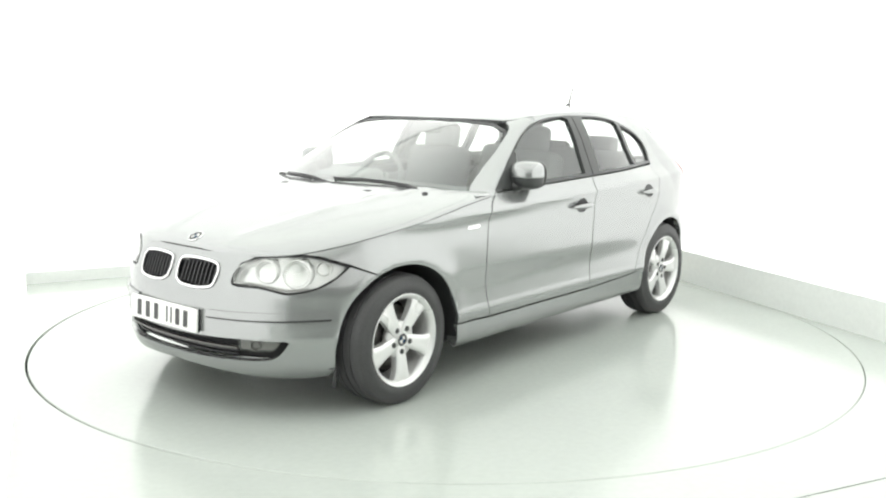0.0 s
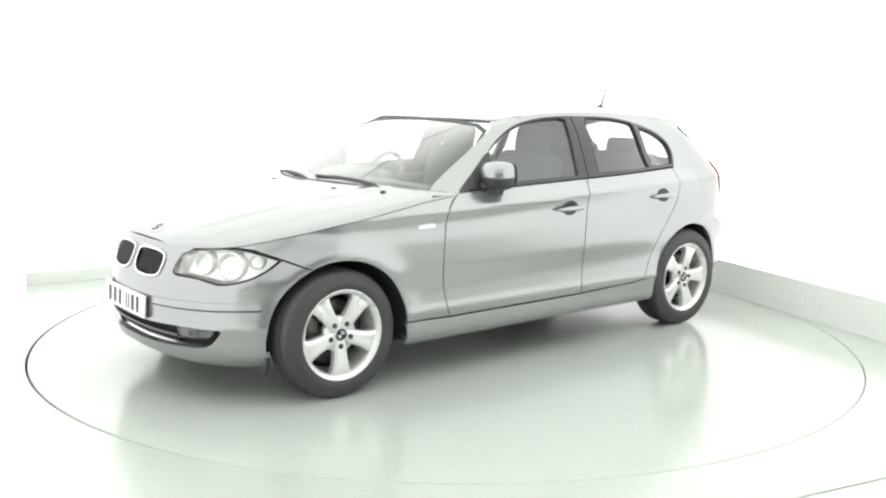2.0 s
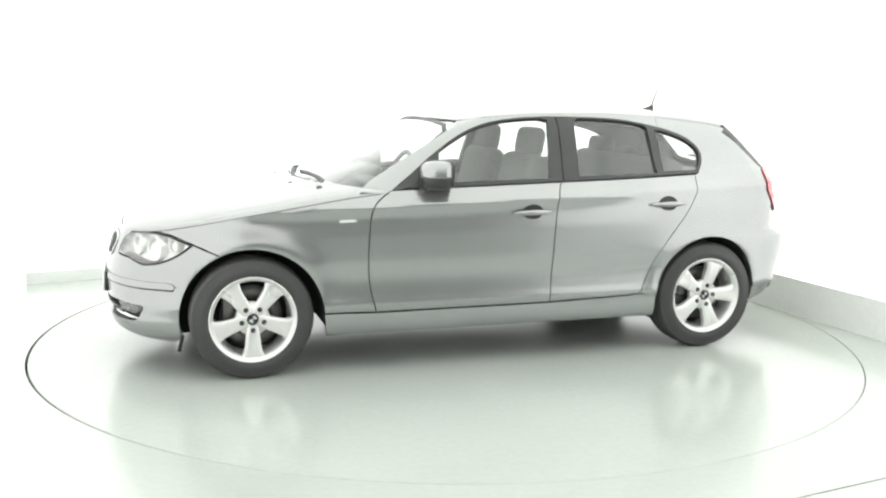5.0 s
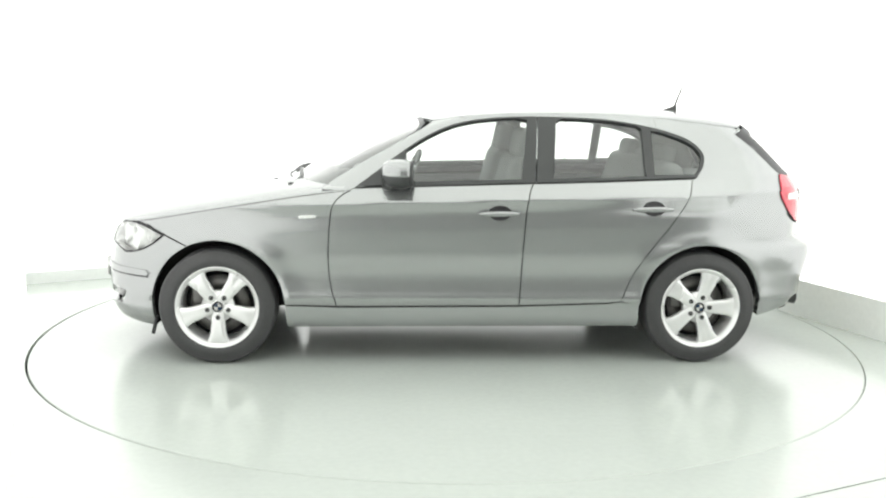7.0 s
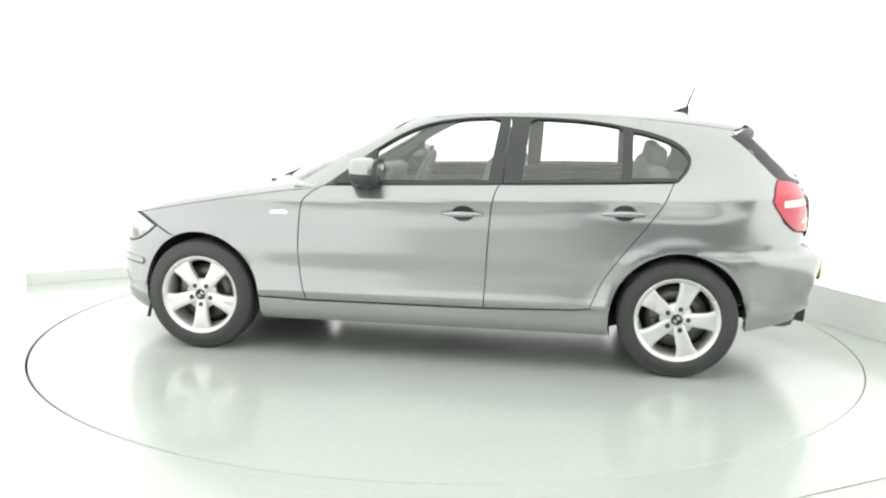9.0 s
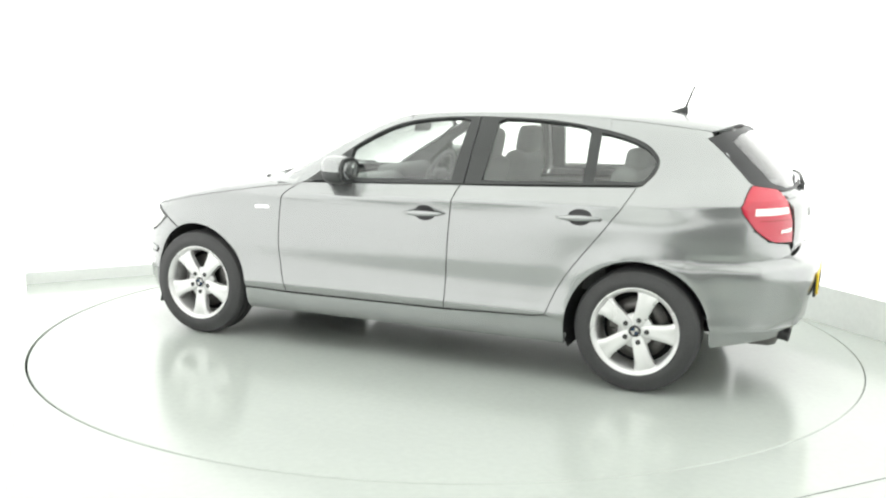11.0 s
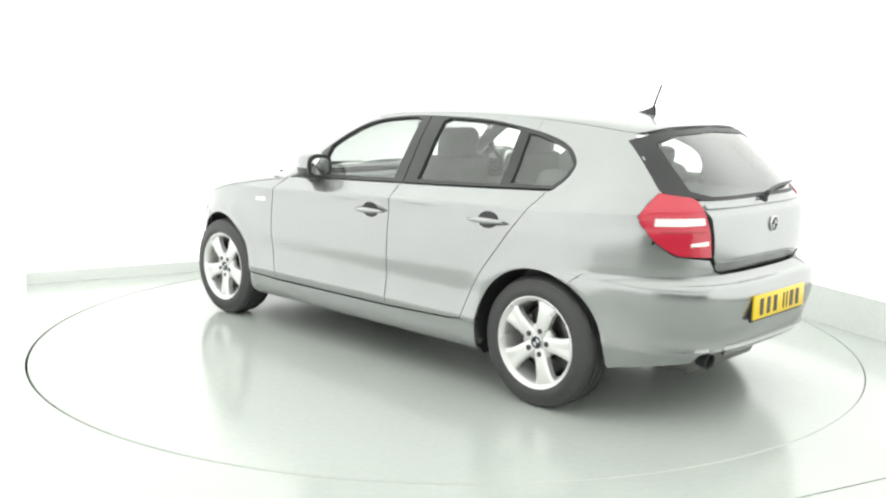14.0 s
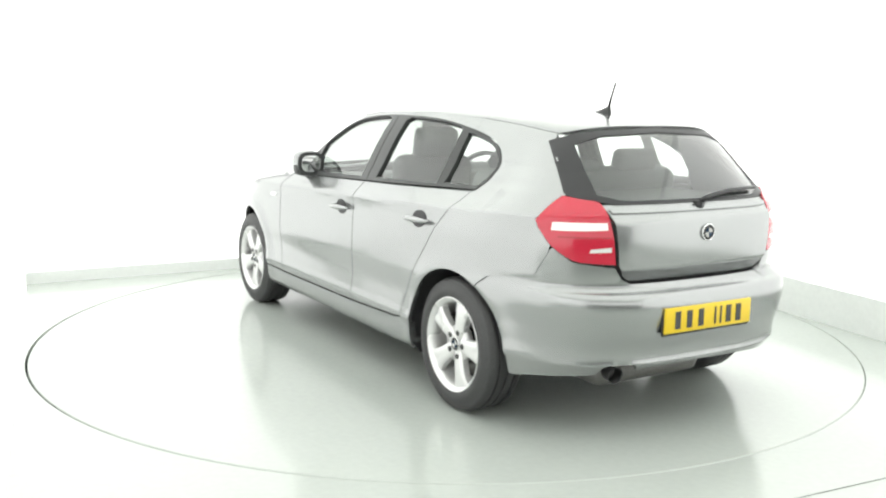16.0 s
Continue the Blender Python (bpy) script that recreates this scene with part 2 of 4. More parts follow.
def build_room():
    # floor with a round opening for the turntable
    bm = bmesh.new()
    n = 128
    rim, off = TABLE_R + 0.0042, (-0.005, -0.003)    # the opening lies a little off centre, so the gap is uneven
    ring = [bm.verts.new((off[0] + rim * math.cos(2 * math.pi * i / n), off[1] + rim * math.sin(2 * math.pi * i / n), 0)) for i in range(n)]
    outer = [bm.verts.new((14 * math.cos(2 * math.pi * i / n), 14 * math.sin(2 * math.pi * i / n), 0)) for i in range(n)]
    low = [bm.verts.new((v.co.x, v.co.y, -0.06)) for v in ring]
    for i in range(n):
        j = (i + 1) % n
        bm.faces.new((ring[i], outer[i], outer[j], ring[j]))
        bm.faces.new((low[i], ring[i], ring[j], low[j]))
    tagged(part("floor", bm, FLOOR_M, None, smooth=False), "glossy pale grey-green painted studio floor", "floor", kind="structure")
    slab("turntable_pit", [(TABLE_R * 1.02 * math.cos(2 * math.pi * i / 64), TABLE_R * 1.02 * math.sin(2 * math.pi * i / 64)) for i in range(64)], -0.1, -0.06, SEAM, "dark pit under the turntable edge", "pit")
    t = 0.15
    slab("wall_long", [at(-t, 0), at(LU + t, 0), at(LU + t, -t), at(-t, -t)], 0, CEIL, WALL_M, "plain white studio wall behind the light panels", "wall")
    slab("wall_end", [at(0, 0.0), at(0, LV + t), at(-t, LV + t), at(-t, 0.0)], 0, CEIL, WALL_M, "plain white studio end wall", "wall")
    slab("wall_back", [at(0, LV), at(LU, LV), at(LU, LV + t), at(0, LV + t)], 0, CEIL, BACK_M, "plain dark grey wall behind the camera", "wall")
    slab("wall_far_side", [at(LU, 0), at(LU + t, 0), at(LU + t, LV + t), at(LU, LV + t)], 0, CEIL, WALL_M, "plain white studio side wall", "wall")
    slab("ceiling", [at(-t, -t), at(LU + t, -t), at(LU + t, LV + t), at(-t, LV + t)], CEIL, CEIL + 0.15, WALL_M, "plain white studio ceiling", "ceiling")
    # painted plinths at the foot of the two walls, and backlit fabric panels over them
    slab("baseboard_long", [at(0.06, 0.002), at(LU, 0.002), at(LU, 0.06), at(0.06, 0.06)], 0, PLINTH_LONG, PLINTH_M, "low grey-green painted plinth at the foot of the wall", "plinth")
    slab("baseboard_end", [at(0.002, 0.002), at(0.002, LV), at(0.06, LV), at(0.06, 0.002)], 0, PLINTH_END, PLINTH_M, "grey-green painted plinth at the foot of the wall", "plinth")
    for wall, length in (("long", LU), ("end", LV - 0.1)):
        k = 4
        for i in range(k):
            a, b = 0.07 + (length - 0.13) * i / k, 0.07 + (length - 0.13) * (i + 1) / k - 0.004
            if wall == "long":
                pts, lo = [at(a, 0.002), at(b, 0.002), at(b, 0.052), at(a, 0.052)], PLINTH_LONG
            else:
                pts, lo = [at(0.002, a), at(0.002, b), at(0.052, b), at(0.052, a)], PLINTH_END
            ob = slab("light_and_fill_panel", pts, lo + 0.004, CEIL - 0.3, PANEL_M, "glowing white fabric panel on the studio wall, backlit wall and added fill alike", "light panel", kind="thing")
            tagged(ob, group="light panels on the walls")
    # fill panels added out of view on the far side wall
    for i in range(3):
        a, b = 4.0 + 2.1 * i, 4.0 + 2.1 * (i + 1) - 0.004
        ob = slab("light_and_fill_panel", [at(LU - 0.052, a), at(LU - 0.052, b), at(LU - 0.002, b), at(LU - 0.002, a)], 0.35, CEIL - 0.3, PANEL_M, "glowing white fabric panel on the studio wall, backlit wall and added fill alike", "light panel", kind="thing")
        tagged(ob, group="light panels on the walls")
    # unseen glowing band added high behind the camera to fill the car's flank
    for i in range(4):
        a, b = 0.06 + 1.77 * i, 0.06 + 1.77 * (i + 1) - 0.004
        ob = slab("light_and_fill_panel", [at(a, LV - 0.052), at(b, LV - 0.052), at(b, LV - 0.002), at(a, LV - 0.002)], 1.55, CEIL - 0.3, FILL_PANEL, "glowing white fabric panel on the studio wall, backlit wall and added fill alike", "light panel", kind="thing")
        tagged(ob, group="light panels on the walls")
    # free-standing white screen beside the turntable
    slab("white_screen", [(-2.96, 0.62), (-3.02, 0.60), (-1.32, -3.45), (-1.26, -3.43)], 0, 3.0, SCREEN_M, "tall white screen standing on the floor, glow added to whiten it", "screen", kind="thing")
    # softbox hanging under the ceiling
    softbox = new("ceiling_softbox", None)
    tagged(softbox, "large white rectangular ceiling softbox with a shallow frame", "softbox")
    softbox.matrix_basis = pose(SOFT_X, SOFT_Y, CEIL - 0.12, 0, 0, SOFT_TURN)
    for c, d in (((0, 4.06, 0), (6.84, 0.08, 0.12)), ((0, -4.06, 0), (6.84, 0.08, 0.12)), ((3.38, 0, 0), (0.08, 8.04, 0.12)), ((-3.38, 0, 0), (0.08, 8.04, 0.12))):
        bm = bmesh.new()
        box(bm, c, d, 0.01)
        part("frame_bar", bm, WALL_M, softbox, smooth=False)
    bm = bmesh.new()
    box(bm, (0, 0, 0.058), (6.8, 8.2, 0.004))
    part("backing", bm, WALL_M, softbox, smooth=False)
    # joint in the floor beyond the turntable
    bm = bmesh.new()
    a, b = Vector((1.10, -2.631, 0)), Vector((3.60, -1.394, 0))
    n = Vector((-(b - a).y, (b - a).x, 0)).normalized() * 0.0022
    bm.faces.new([bm.verts.new(q + Vector((0, 0, 0.0008))) for q in (a - n, b - n, b + n, a + n)])
    bmesh.ops.solidify(bm, geom=bm.faces[:], thickness=0.0006)
    tagged(part("floor_joint", bm, SEAM, None, smooth=False), "thin dark joint in the painted floor", "joint", kind="structure")


def build_turntable():
    ob = new("turntable", None)
    tagged(ob, "round grey-green painted steel car turntable set flush in the floor", "turntable")
    bm = bmesh.new()
    lathe(bm, [(0.001, 0.0), (1.2, 0.0), (TABLE_R - 0.008, 0.0), (TABLE_R - 0.003, -0.004), (TABLE_R - 0.003, -0.05), (0.001, -0.05)], 128, "z")
    crease(bm)
    part("deck", bm, TABLE_M, ob)
    return ob

# ---------------------------------------------------------------- car surfaces (x forward, y to its left, z up, metres)


def curve(xs, ys):
    """A smooth monotone cubic through a few values."""
    xs, ys = np.array(xs, float), np.array(ys, float)
    d = np.diff(ys) / np.diff(xs)
    m = np.empty(len(xs))
    m[0], m[-1] = d[0], d[-1]
    for i in range(1, len(xs) - 1):
        m[i] = 0 if d[i - 1] * d[i] <= 0 else 2 * d[i - 1] * d[i] / (d[i - 1] + d[i])

    def f(x):
        x = min(max(x, xs[0] - 0.05), xs[-1] + 0.05)
        i = min(max(int(np.searchsorted(xs, x)) - 1, 0), len(xs) - 2)
        h = xs[i + 1] - xs[i]
        t = (x - xs[i]) / h
        return ((1 + 2 * t) * (1 - t) ** 2 * ys[i] + t * (1 - t) ** 2 * h * m[i] + t * t * (3 - 2 * t) * ys[i + 1] + t * t * (t - 1) * h * m[i + 1])
    return f


# half width by height; nose and tail by height, for the lower body and for the glasshouse
SECTION = curve([0.16, 0.20, 0.235, 0.29, 0.33, 0.37, 0.42, 0.50, 0.62, 0.74, 0.84, 0.885, 0.905, 0.925, 0.99, 1.10, 1.20, 1.30, 1.37],
                [0.775, 0.812, 0.839, 0.849, 0.852, 0.862, 0.856, 0.8515, 0.860, 0.860, 0.857, 0.862, 0.866, 0.853, 0.808, 0.756, 0.710, 0.652, 0.600])
NOSE = curve([0.16, 0.20, 0.30, 0.42, 0.55, 0.66, 0.75, 0.85, 1.0], [1.97, 2.025, 2.055, 2.06, 2.045, 2.01, 1.965, 1.88, 1.7])
TAIL = curve([0.20, 0.28, 0.335, 0.345, 0.365, 0.50, 0.60, 0.64, 0.665, 0.676, 0.688, 0.72, 0.86, 0.96, 1.05], [1.99, 2.045, 2.09, 2.105, 2.10, 2.138, 2.155, 2.145, 2.105, 2.06, 2.045, 2.055, 2.055, 2.035, 1.99])
SCREEN_X = curve([0.93, 1.0, 1.1, 1.2, 1.3, 1.36, 1.40], [1.09, 0.96, 0.76, 0.55, 0.31, 0.12, -0.05])
HATCH_X = curve([0.95, 1.02, 1.1, 1.2, 1.3, 1.36, 1.40], [2.045, 2.01, 1.95, 1.86, 1.755, 1.67, 1.6])
FN, FM, FS = 5.0, 2.4, 0.35      # lower body, front
RN, RM, RS = 4.4, 3.45, -0.5      # lower body, rear
SN, SM, SS = 8.0, 2.2, -0.3      # windscreen
HUB_X, HUB_Z = 1.33, 0.316


def belt(x):
    return 0.988 - 0.033 * x


def width(x, z):
    k = min(max((z - 0.5) / 0.4, 0), 1)
    k = k * k * (3 - 2 * k)
    zz = z + 0.031 * x * k * (1 if z < 1.05 else max(0, 1 - (z - 1.05) / 0.1))
    # the glasshouse draws in towards the tail
    a = min(max((z - 0.82) / 0.26, 0), 1)
    b = min(max((-x - 0.4) / 0.9, 0), 1)
    a *= 1 - 0.55 * min(max((-x - 1.45) / 0.25, 0), 1)
    return SECTION(zz) - a * a * (3 - 2 * a) * (0.055 * b * b * (3 - 2 * b) + 0.042 * math.exp(-((x + 1.32) / 0.34) ** 2))


def flare(x, z):
    f = 0.0
    for c, r in ((HUB_X, 0.38), (-HUB_X, 0.37)):
        d = math.hypot(x - c, z - HUB_Z)
        k = (d - r) / (0.035 if d < r else 0.065)
        f += 0.012 * math.exp(-k * k) * min(1, max(0, (z - 0.15) / 0.1))
    return f


GATE = curve([0.66, 0.69, 0.72, 0.755, 0.86, 0.945, 0.975, 1.05], [2.01, 2.025, 2.042, 2.064, 2.070, 2.064, 2.038, 1.985])


def ends(z, x_sign, upper):
    if upper == "gate":
        return (GATE(z), RN, RM, RS)
    if x_sign > 0:
        return (SCREEN_X(z), SN, SM, SS) if upper else (NOSE(z), FN, FM, FS)
    return (HATCH_X(z), RN, RM, RS) if upper else (TAIL(z), RN, RM, RS)


def side(x, z, upper=None):
    """The body's left side at x, z."""
    upper = z > belt(x) if upper is None else upper
    X, n, m, s = ends(z, 1 if x > 0 else -1, upper)
    w = width(x, z)
    s = abs(s) if x < 0 or s > 0 else s
    c = (abs(x) - s) / (X - s)
    c = min(max(c, 0), 0.9999)
    return np.array((x, (w + flare(x, z)) * (1 - c ** n) ** (1 / m), z))


def lower(x, z):
    return side(x, z, False)


TABLES = {}


def wrap_table(z, front, upper):
    key = (round(z, 4), front, upper)
    if key not in TABLES:
        X, n, m, s = ends(z, 1 if front else -1, upper)
        s = abs(s) if (not front or s > 0) else s
        th = np.linspace(0, math.pi / 2, 160)
        x = s + (X - s) * np.cos(th) ** (2 / n)
        sg = 1 if front else -1
        y = np.array([(width(sg * a, z) + flare(sg * a, z)) for a in x]) * np.sin(th) ** (2 / m)
        a = np.concatenate([[0], np.cumsum(np.hypot(np.diff(x), np.diff(y)))])
        TABLES[key] = (a, sg * x, y)
    return TABLES[key]


def wrap(front, upper):
    """Surface by arc length from the centre line (left positive) and height."""
    def f(a, z):
        A, x, y = wrap_table(z, front, upper)
        k = min(abs(a), A[-1])
        return np.array((np.interp(k, A, x), math.copysign(np.interp(k, A, y), a), z))
    return f


FRONT, REAR = wrap(True, False), wrap(False, False)
GLASS_F, GLASS_R, HATCH = wrap(True, True), wrap(False, True), wrap(False, "gate")


def arc_at(front, upper, z, x=None, y=None):
    """Arc length of the place on the left at which x or y has that value."""
    A, X, Y = wrap_table(z, front, upper)
    if y is not None:
        return float(np.interp(y, Y, A))
    return float(np.interp(-x, -X, A)) if front else float(np.interp(x, X, A))


HOOD_MID = curve([0.75, 0.95, 1.2, 1.41, 1.6, 1.75, 1.87, 1.93, 1.96], [1.015, 0.990, 0.950, 0.912, 0.870, 0.832, 0.793, 0.764, 0.743])
HOOD_RIM = curve([0.55, 0.8, 1.0, 1.33, 1.6, 1.8, 1.90, 1.985], [0.962, 0.935, 0.905, 0.850, 0.795, 0.752, 0.738, 0.728])
ROOF_MID = curve([-1.85, -1.72, -1.58, -1.34, -0.9, -0.5, -0.16, 0.08, 0.20, 0.25], [1.295, 1.336, 1.364, 1.393, 1.411, 1.409, 1.393, 1.364, 1.338, 1.325])
ROOF_RIM = curve([-1.85, -1.7, -1.5, -1.3, -1.1, -0.7, -0.3, 0.0, 0.12, 0.25], [1.270, 1.293, 1.318, 1.340, 1.357, 1.376, 1.372, 1.352, 1.332, 1.305])


def dome(mid, rim, upper, p=3.2, q=0.62, ridge=0.0):
    """A crowned sheet over the outline: x, and k from -1 to 1 across."""
    def f(x, k):
        z0 = rim(x)
        yo = side(x, z0, upper)[1]
        t = math.sin(min(max(k, -1), 1) * math.pi / 2)
        # ridge that runs out from the nose towards the foot of the windscreen pillar
        lift = ridge * math.exp(-((abs(yo * t) - 0.26 - 0.30 * (1.85 - x)) / 0.045) ** 2) * min(max((1.93 - x) / 0.15, 0), 1) if ridge else 0
        return np.array((x, yo * t, z0 + (mid(x) - z0) * max(1 - abs(t) ** p, 0) ** q + lift))
    return f


HOOD, ROOF = dome(HOOD_MID, HOOD_RIM, False, ridge=0.007), dome(ROOF_MID, ROOF_RIM, True)


def on_rim(x, rim):
    return (x, rim(x))


# ---------------------------------------------------------------- car outlines
ARCH_F, ARCH_R = 0.362, 0.356
DOOR_FRONT = [(0.690, 0.328), (0.722, 0.45), (0.735, 0.60), (0.728, 0.764), (0.712, 0.87), (0.668, 0.925), (0.598, 0.966)]
DOOR_MID = [(-0.304, 0.333), (-0.312, 0.50), (-0.322, 0.713), (-0.335, 0.88), (-0.352, 0.96), (-0.372, 1.0)]
DOOR_REAR = [(-0.885, 0.395), (-0.925, 0.49), (-0.985, 0.59), (-1.06, 0.69), (-1.134, 0.784), (-1.20, 0.875), (-1.243, 0.94), (-1.285, 1.027)]
# outer edge of the side-window opening
DLO = smooth_line([(0.598, 0.966), (0.47, 1.06), (0.359, 1.146), (0.207, 1.244), (0.056, 1.309), (-0.127, 1.343), (-0.373, 1.357), (-0.713, 1.352), (-0.931, 1.331), (-1.152, 1.287), (-1.297, 1.235), (-1.368, 1.165), (-1.360, 1.095), (-1.308, 1.032)], 4)
DLO_REAR = [q for q in DLO if q[0] < -1.10]
DLO_CUT = (-1.10, 1.3005)
HEADLIGHT = smooth_line([(0.384, 0.612), (0.372, 0.655), (0.397, 0.708), (0.488, 0.738), (0.652, 0.748), (0.763, 0.735), (0.898, 0.698)], 4) + smooth_line([(0.848, 0.644), (0.768, 0.602), (0.659, 0.581), (0.588, 0.591), (0.514, 0.605)], 4)
TAIL_LIGHT = smooth_line([(0.802, 0.957), (0.73, 1.008), (0.652, 1.053)], 3) + smooth_line([(0.57, 1.04), (0.506, 1.028), (0.487, 0.979), (0.472, 0.86), (0.464, 0.771)], 3) + smooth_line([(0.556, 0.776), (0.647, 0.788), (0.742, 0.848), (0.795, 0.922)], 3)
KIDNEY = smooth_line([(0.022, 0.64), (0.026, 0.69), (0.06, 0.708), (0.16, 0.712), (0.262, 0.702), (0.292, 0.675), (0.290, 0.625), (0.268, 0.590), (0.18, 0.577), (0.075, 0.583), (0.032, 0.605)], 4)


def mirrored(half):
    return half + [(-a, z) for a, z in half[::-1] if abs(a) > 1e-6]


def fa(x, z):
    return arc_at(True, False, z, x=x)


def ra(x, z):
    return arc_at(False, False, z, x=x)


def put(bm, m):
    bmesh.ops.transform(bm, matrix=m, verts=bm.verts[:])


def build_front(car):
    """Bumper, kidney grilles, headlights, lower intake, plate."""
    half = [(0, 0.745), (0.2, 0.7445), (0.36, 0.7405), (0.455, 0.7375), (0.43, 0.722), (0.396, 0.708)] + [q for q in smooth_line([(0.372, 0.655), (0.384, 0.612), (0.514, 0.605), (0.588, 0.591), (0.659, 0.581), (0.768, 0.602), (0.848, 0.644), (0.902, 0.696)], 4)]
    half += [(fa(x, z), z) for x, z in arc(HUB_X, HUB_Z, ARCH_F, 65, -18, 18)] + [(fa(1.70, 0.178), 0.178), (0.62, 0.178), (0.4, 0.202), (0.2, 0.215), (0, 0.22)]
    kid_r = KIDNEY
    kid_l = [(-a, z) for a, z in KIDNEY[::-1]]
    intake = mirrored([(0, 0.272), (0.3, 0.272), (0.50, 0.276), (0.585, 0.284), (0.62, 0.305), (0.655, 0.345), (0.668, 0.362), (0.655, 0.368), (0.42, 0.372), (0.2, 0.366), (0, 0.363)][::-1])
    bumper = panel("front_bumper", mirrored(half), FRONT, PAINT, car, gap=0.002, step=0.028, depth=0.03, holes=[kid_r, kid_l, intake], label="silver-grey painted front bumper")
    panel("rub_strip", [(0.27, 0.462), (0.27, 0.493), (0.60, 0.497), (0.83, 0.499), (0.86, 0.482), (0.845, 0.468), (0.6, 0.464)], FRONT, PAINT, (bumper, bumper), lift=0.009, depth=0.014, mirror=True, step=0.02)
    panel("strip_shadow_gap", [(0.265, 0.455), (0.265, 0.462), (0.6, 0.463), (0.855, 0.467), (0.85, 0.459), (0.6, 0.456)], FRONT, BLACK, (bumper, bumper), lift=0.004, depth=0.006, mirror=True, step=0.02)
    # lower intake
    panel("intake_backing", mirrored([(0, 0.38), (0.66, 0.38), (0.70, 0.37), (0.62, 0.262), (0, 0.258)]), FRONT, DARK, bumper, lift=-0.06, depth=0)
    for z0, z1 in ((0.288, 0.296), (0.306, 0.314)):
        panel("intake_slat", mirrored([(0, z1), (0.41, z1), (0.41, z0), (0, z0)]), FRONT, BLACK, bumper, lift=-0.03, depth=0.02, step=0.03)
    panel("intake_bar", mirrored([(0, 0.336), (0.25, 0.335), (0.42, 0.333), (0.42, 0.324), (0.25, 0.325), (0, 0.326)]), FRONT, STEEL, bumper, lift=-0.006, depth=0.02, step=0.03, label="thin silver bar across the lower intake")
    fog = [(0.425, 0.318), (0.425, 0.366), (0.63, 0.362), (0.61, 0.335), (0.585, 0.318)]
    fogs = panel("fog_light", fog, FRONT, LENS, (bumper, bumper), lift=-0.012, depth=0.01, mirror=True, step=0.02, label="clear rectangular fog light")
    panel("fog_reflector", fog, FRONT, STEEL, fogs, lift=-0.035, depth=0.01, mirror=True, step=0.02)
    for s in (1, -1):
        p = FRONT(0.50 * s, 0.342)
        bm = bmesh.new()
        lathe(bm, [(0.004, -0.02), (0.016, -0.012), (0.022, 0.0), (0.024, 0.004), (0.024, -0.02)], 20, "x", close=False)
        put(bm, Matrix.Translation(p - np.array((0.022, 0.006 * s, 0))) @ pose(0, 0, 0, 0, 0, 22 * s))
        part("fog_bulb_bowl", bm, STEEL, fogs[0] if s > 0 else fogs[1])
    # kidneys
    inner = shrink(resample(KIDNEY, 0.012), 0.010)
    rings = panel("kidney_grille", [tuple(q) for q in resample(KIDNEY, 0.012)], FRONT, CHROME, (car, car), lift=0.007, depth=0.03, holes=[inner], step=0.012, mirror=True, label="chrome kidney grille surround with black slats")
    panel("grille_backing", [tuple(q) for q in inner], FRONT, DARK, rings, lift=-0.05, depth=0, mirror=True)
    for i in range(9):
        a = 0.054 + 0.026 * i
        lo, hi = 0.592 + 0.012 * abs(i - 5) / 5, 0.700 - (0.008 if i in (0, 8) else 0)
        panel("slat", [(a, lo), (a, hi), (a + 0.008, hi), (a + 0.008, lo)], FRONT, BLACK, rings, lift=-0.004, depth=0.03, step=0.02, edge=0.03, mirror=True)
    # headlights
    bowl = panel("headlight", HEADLIGHT, FRONT, LAMP_BOWL, (car, car), gap=0.008, lift=-0.045, depth=-0.05, step=0.03, mirror=True, label="clear headlight with two round lamps")
    panel("lamp_seal", HEADLIGHT, FRONT, BLACK, bowl, gap=0.001, lift=-0.002, depth=0.02, holes=[[tuple(q) for q in shrink(resample(HEADLIGHT, 0.02), 0.009)]], step=0.02, mirror=True)
    panel("lens", HEADLIGHT, FRONT, LENS, bowl, gap=0.008, lift=0.002, depth=0.006, step=0.03, mirror=True)
    for k, s in enumerate((1, -1)):
        for a, z, r in ((0.515, 0.672, 0.050), (0.655, 0.664, 0.062), (0.765, 0.685, 0.034)):
            p = FRONT(a * s, z)
            turn = 18 + 55 * (a - 0.45)
            bm = bmesh.new()
            lathe(bm, [(r * 1.1, -0.05), (r * 1.1, 0.012), (r, 0.014), (r * 0.93, 0.004), (r * 0.75, -0.02), (r * 0.35, -0.04), (0.001, -0.045)], 28, "x", close=False)
            put(bm, Matrix.Translation((p[0] - 0.035, p[1] - 0.012 * s, z)) @ pose(0, 0, 0, 0, 0, turn * s))
            part("reflector", bm, LAMP_BOWL, bowl[k], "round chrome lamp reflector")
            bm = bmesh.new()
            bmesh.ops.create_uvsphere(bm, u_segments=14, v_segments=8, radius=r * 0.42)
            put(bm, Matrix.Translation((p[0] - 0.062, p[1] - 0.02 * s, z)))
            part("projector", bm, LENS, bowl[k])
    # dark lower mask
    panel("lamp_mask", [(0.40, 0.618), (0.45, 0.632), (0.56, 0.617), (0.64, 0.603), (0.70, 0.604), (0.74, 0.606), (0.66, 0.592), (0.588, 0.60), (0.514, 0.614)], FRONT, STEEL, bowl, lift=-0.02, depth=0.02, step=0.02, mirror=True)
    # plate
    plate = new("number_plate", None)
    plate.parent = car
    plate.matrix_basis = pose(2.066, -0.028, 0.435, 0, -3, 0)
    bm = bmesh.new()
    box(bm, (0, 0, 0), (0.012, 0.52, 0.111), 0.004)
    part("plate_face", bm, PLATE_W, plate, "white number plate with dark bars")
    plate_bars(plate, 0.0075)
    bm = bmesh.new()
    box(bm, (-0.02, 0, -0.004), (0.03, 0.49, 0.108), 0.006)
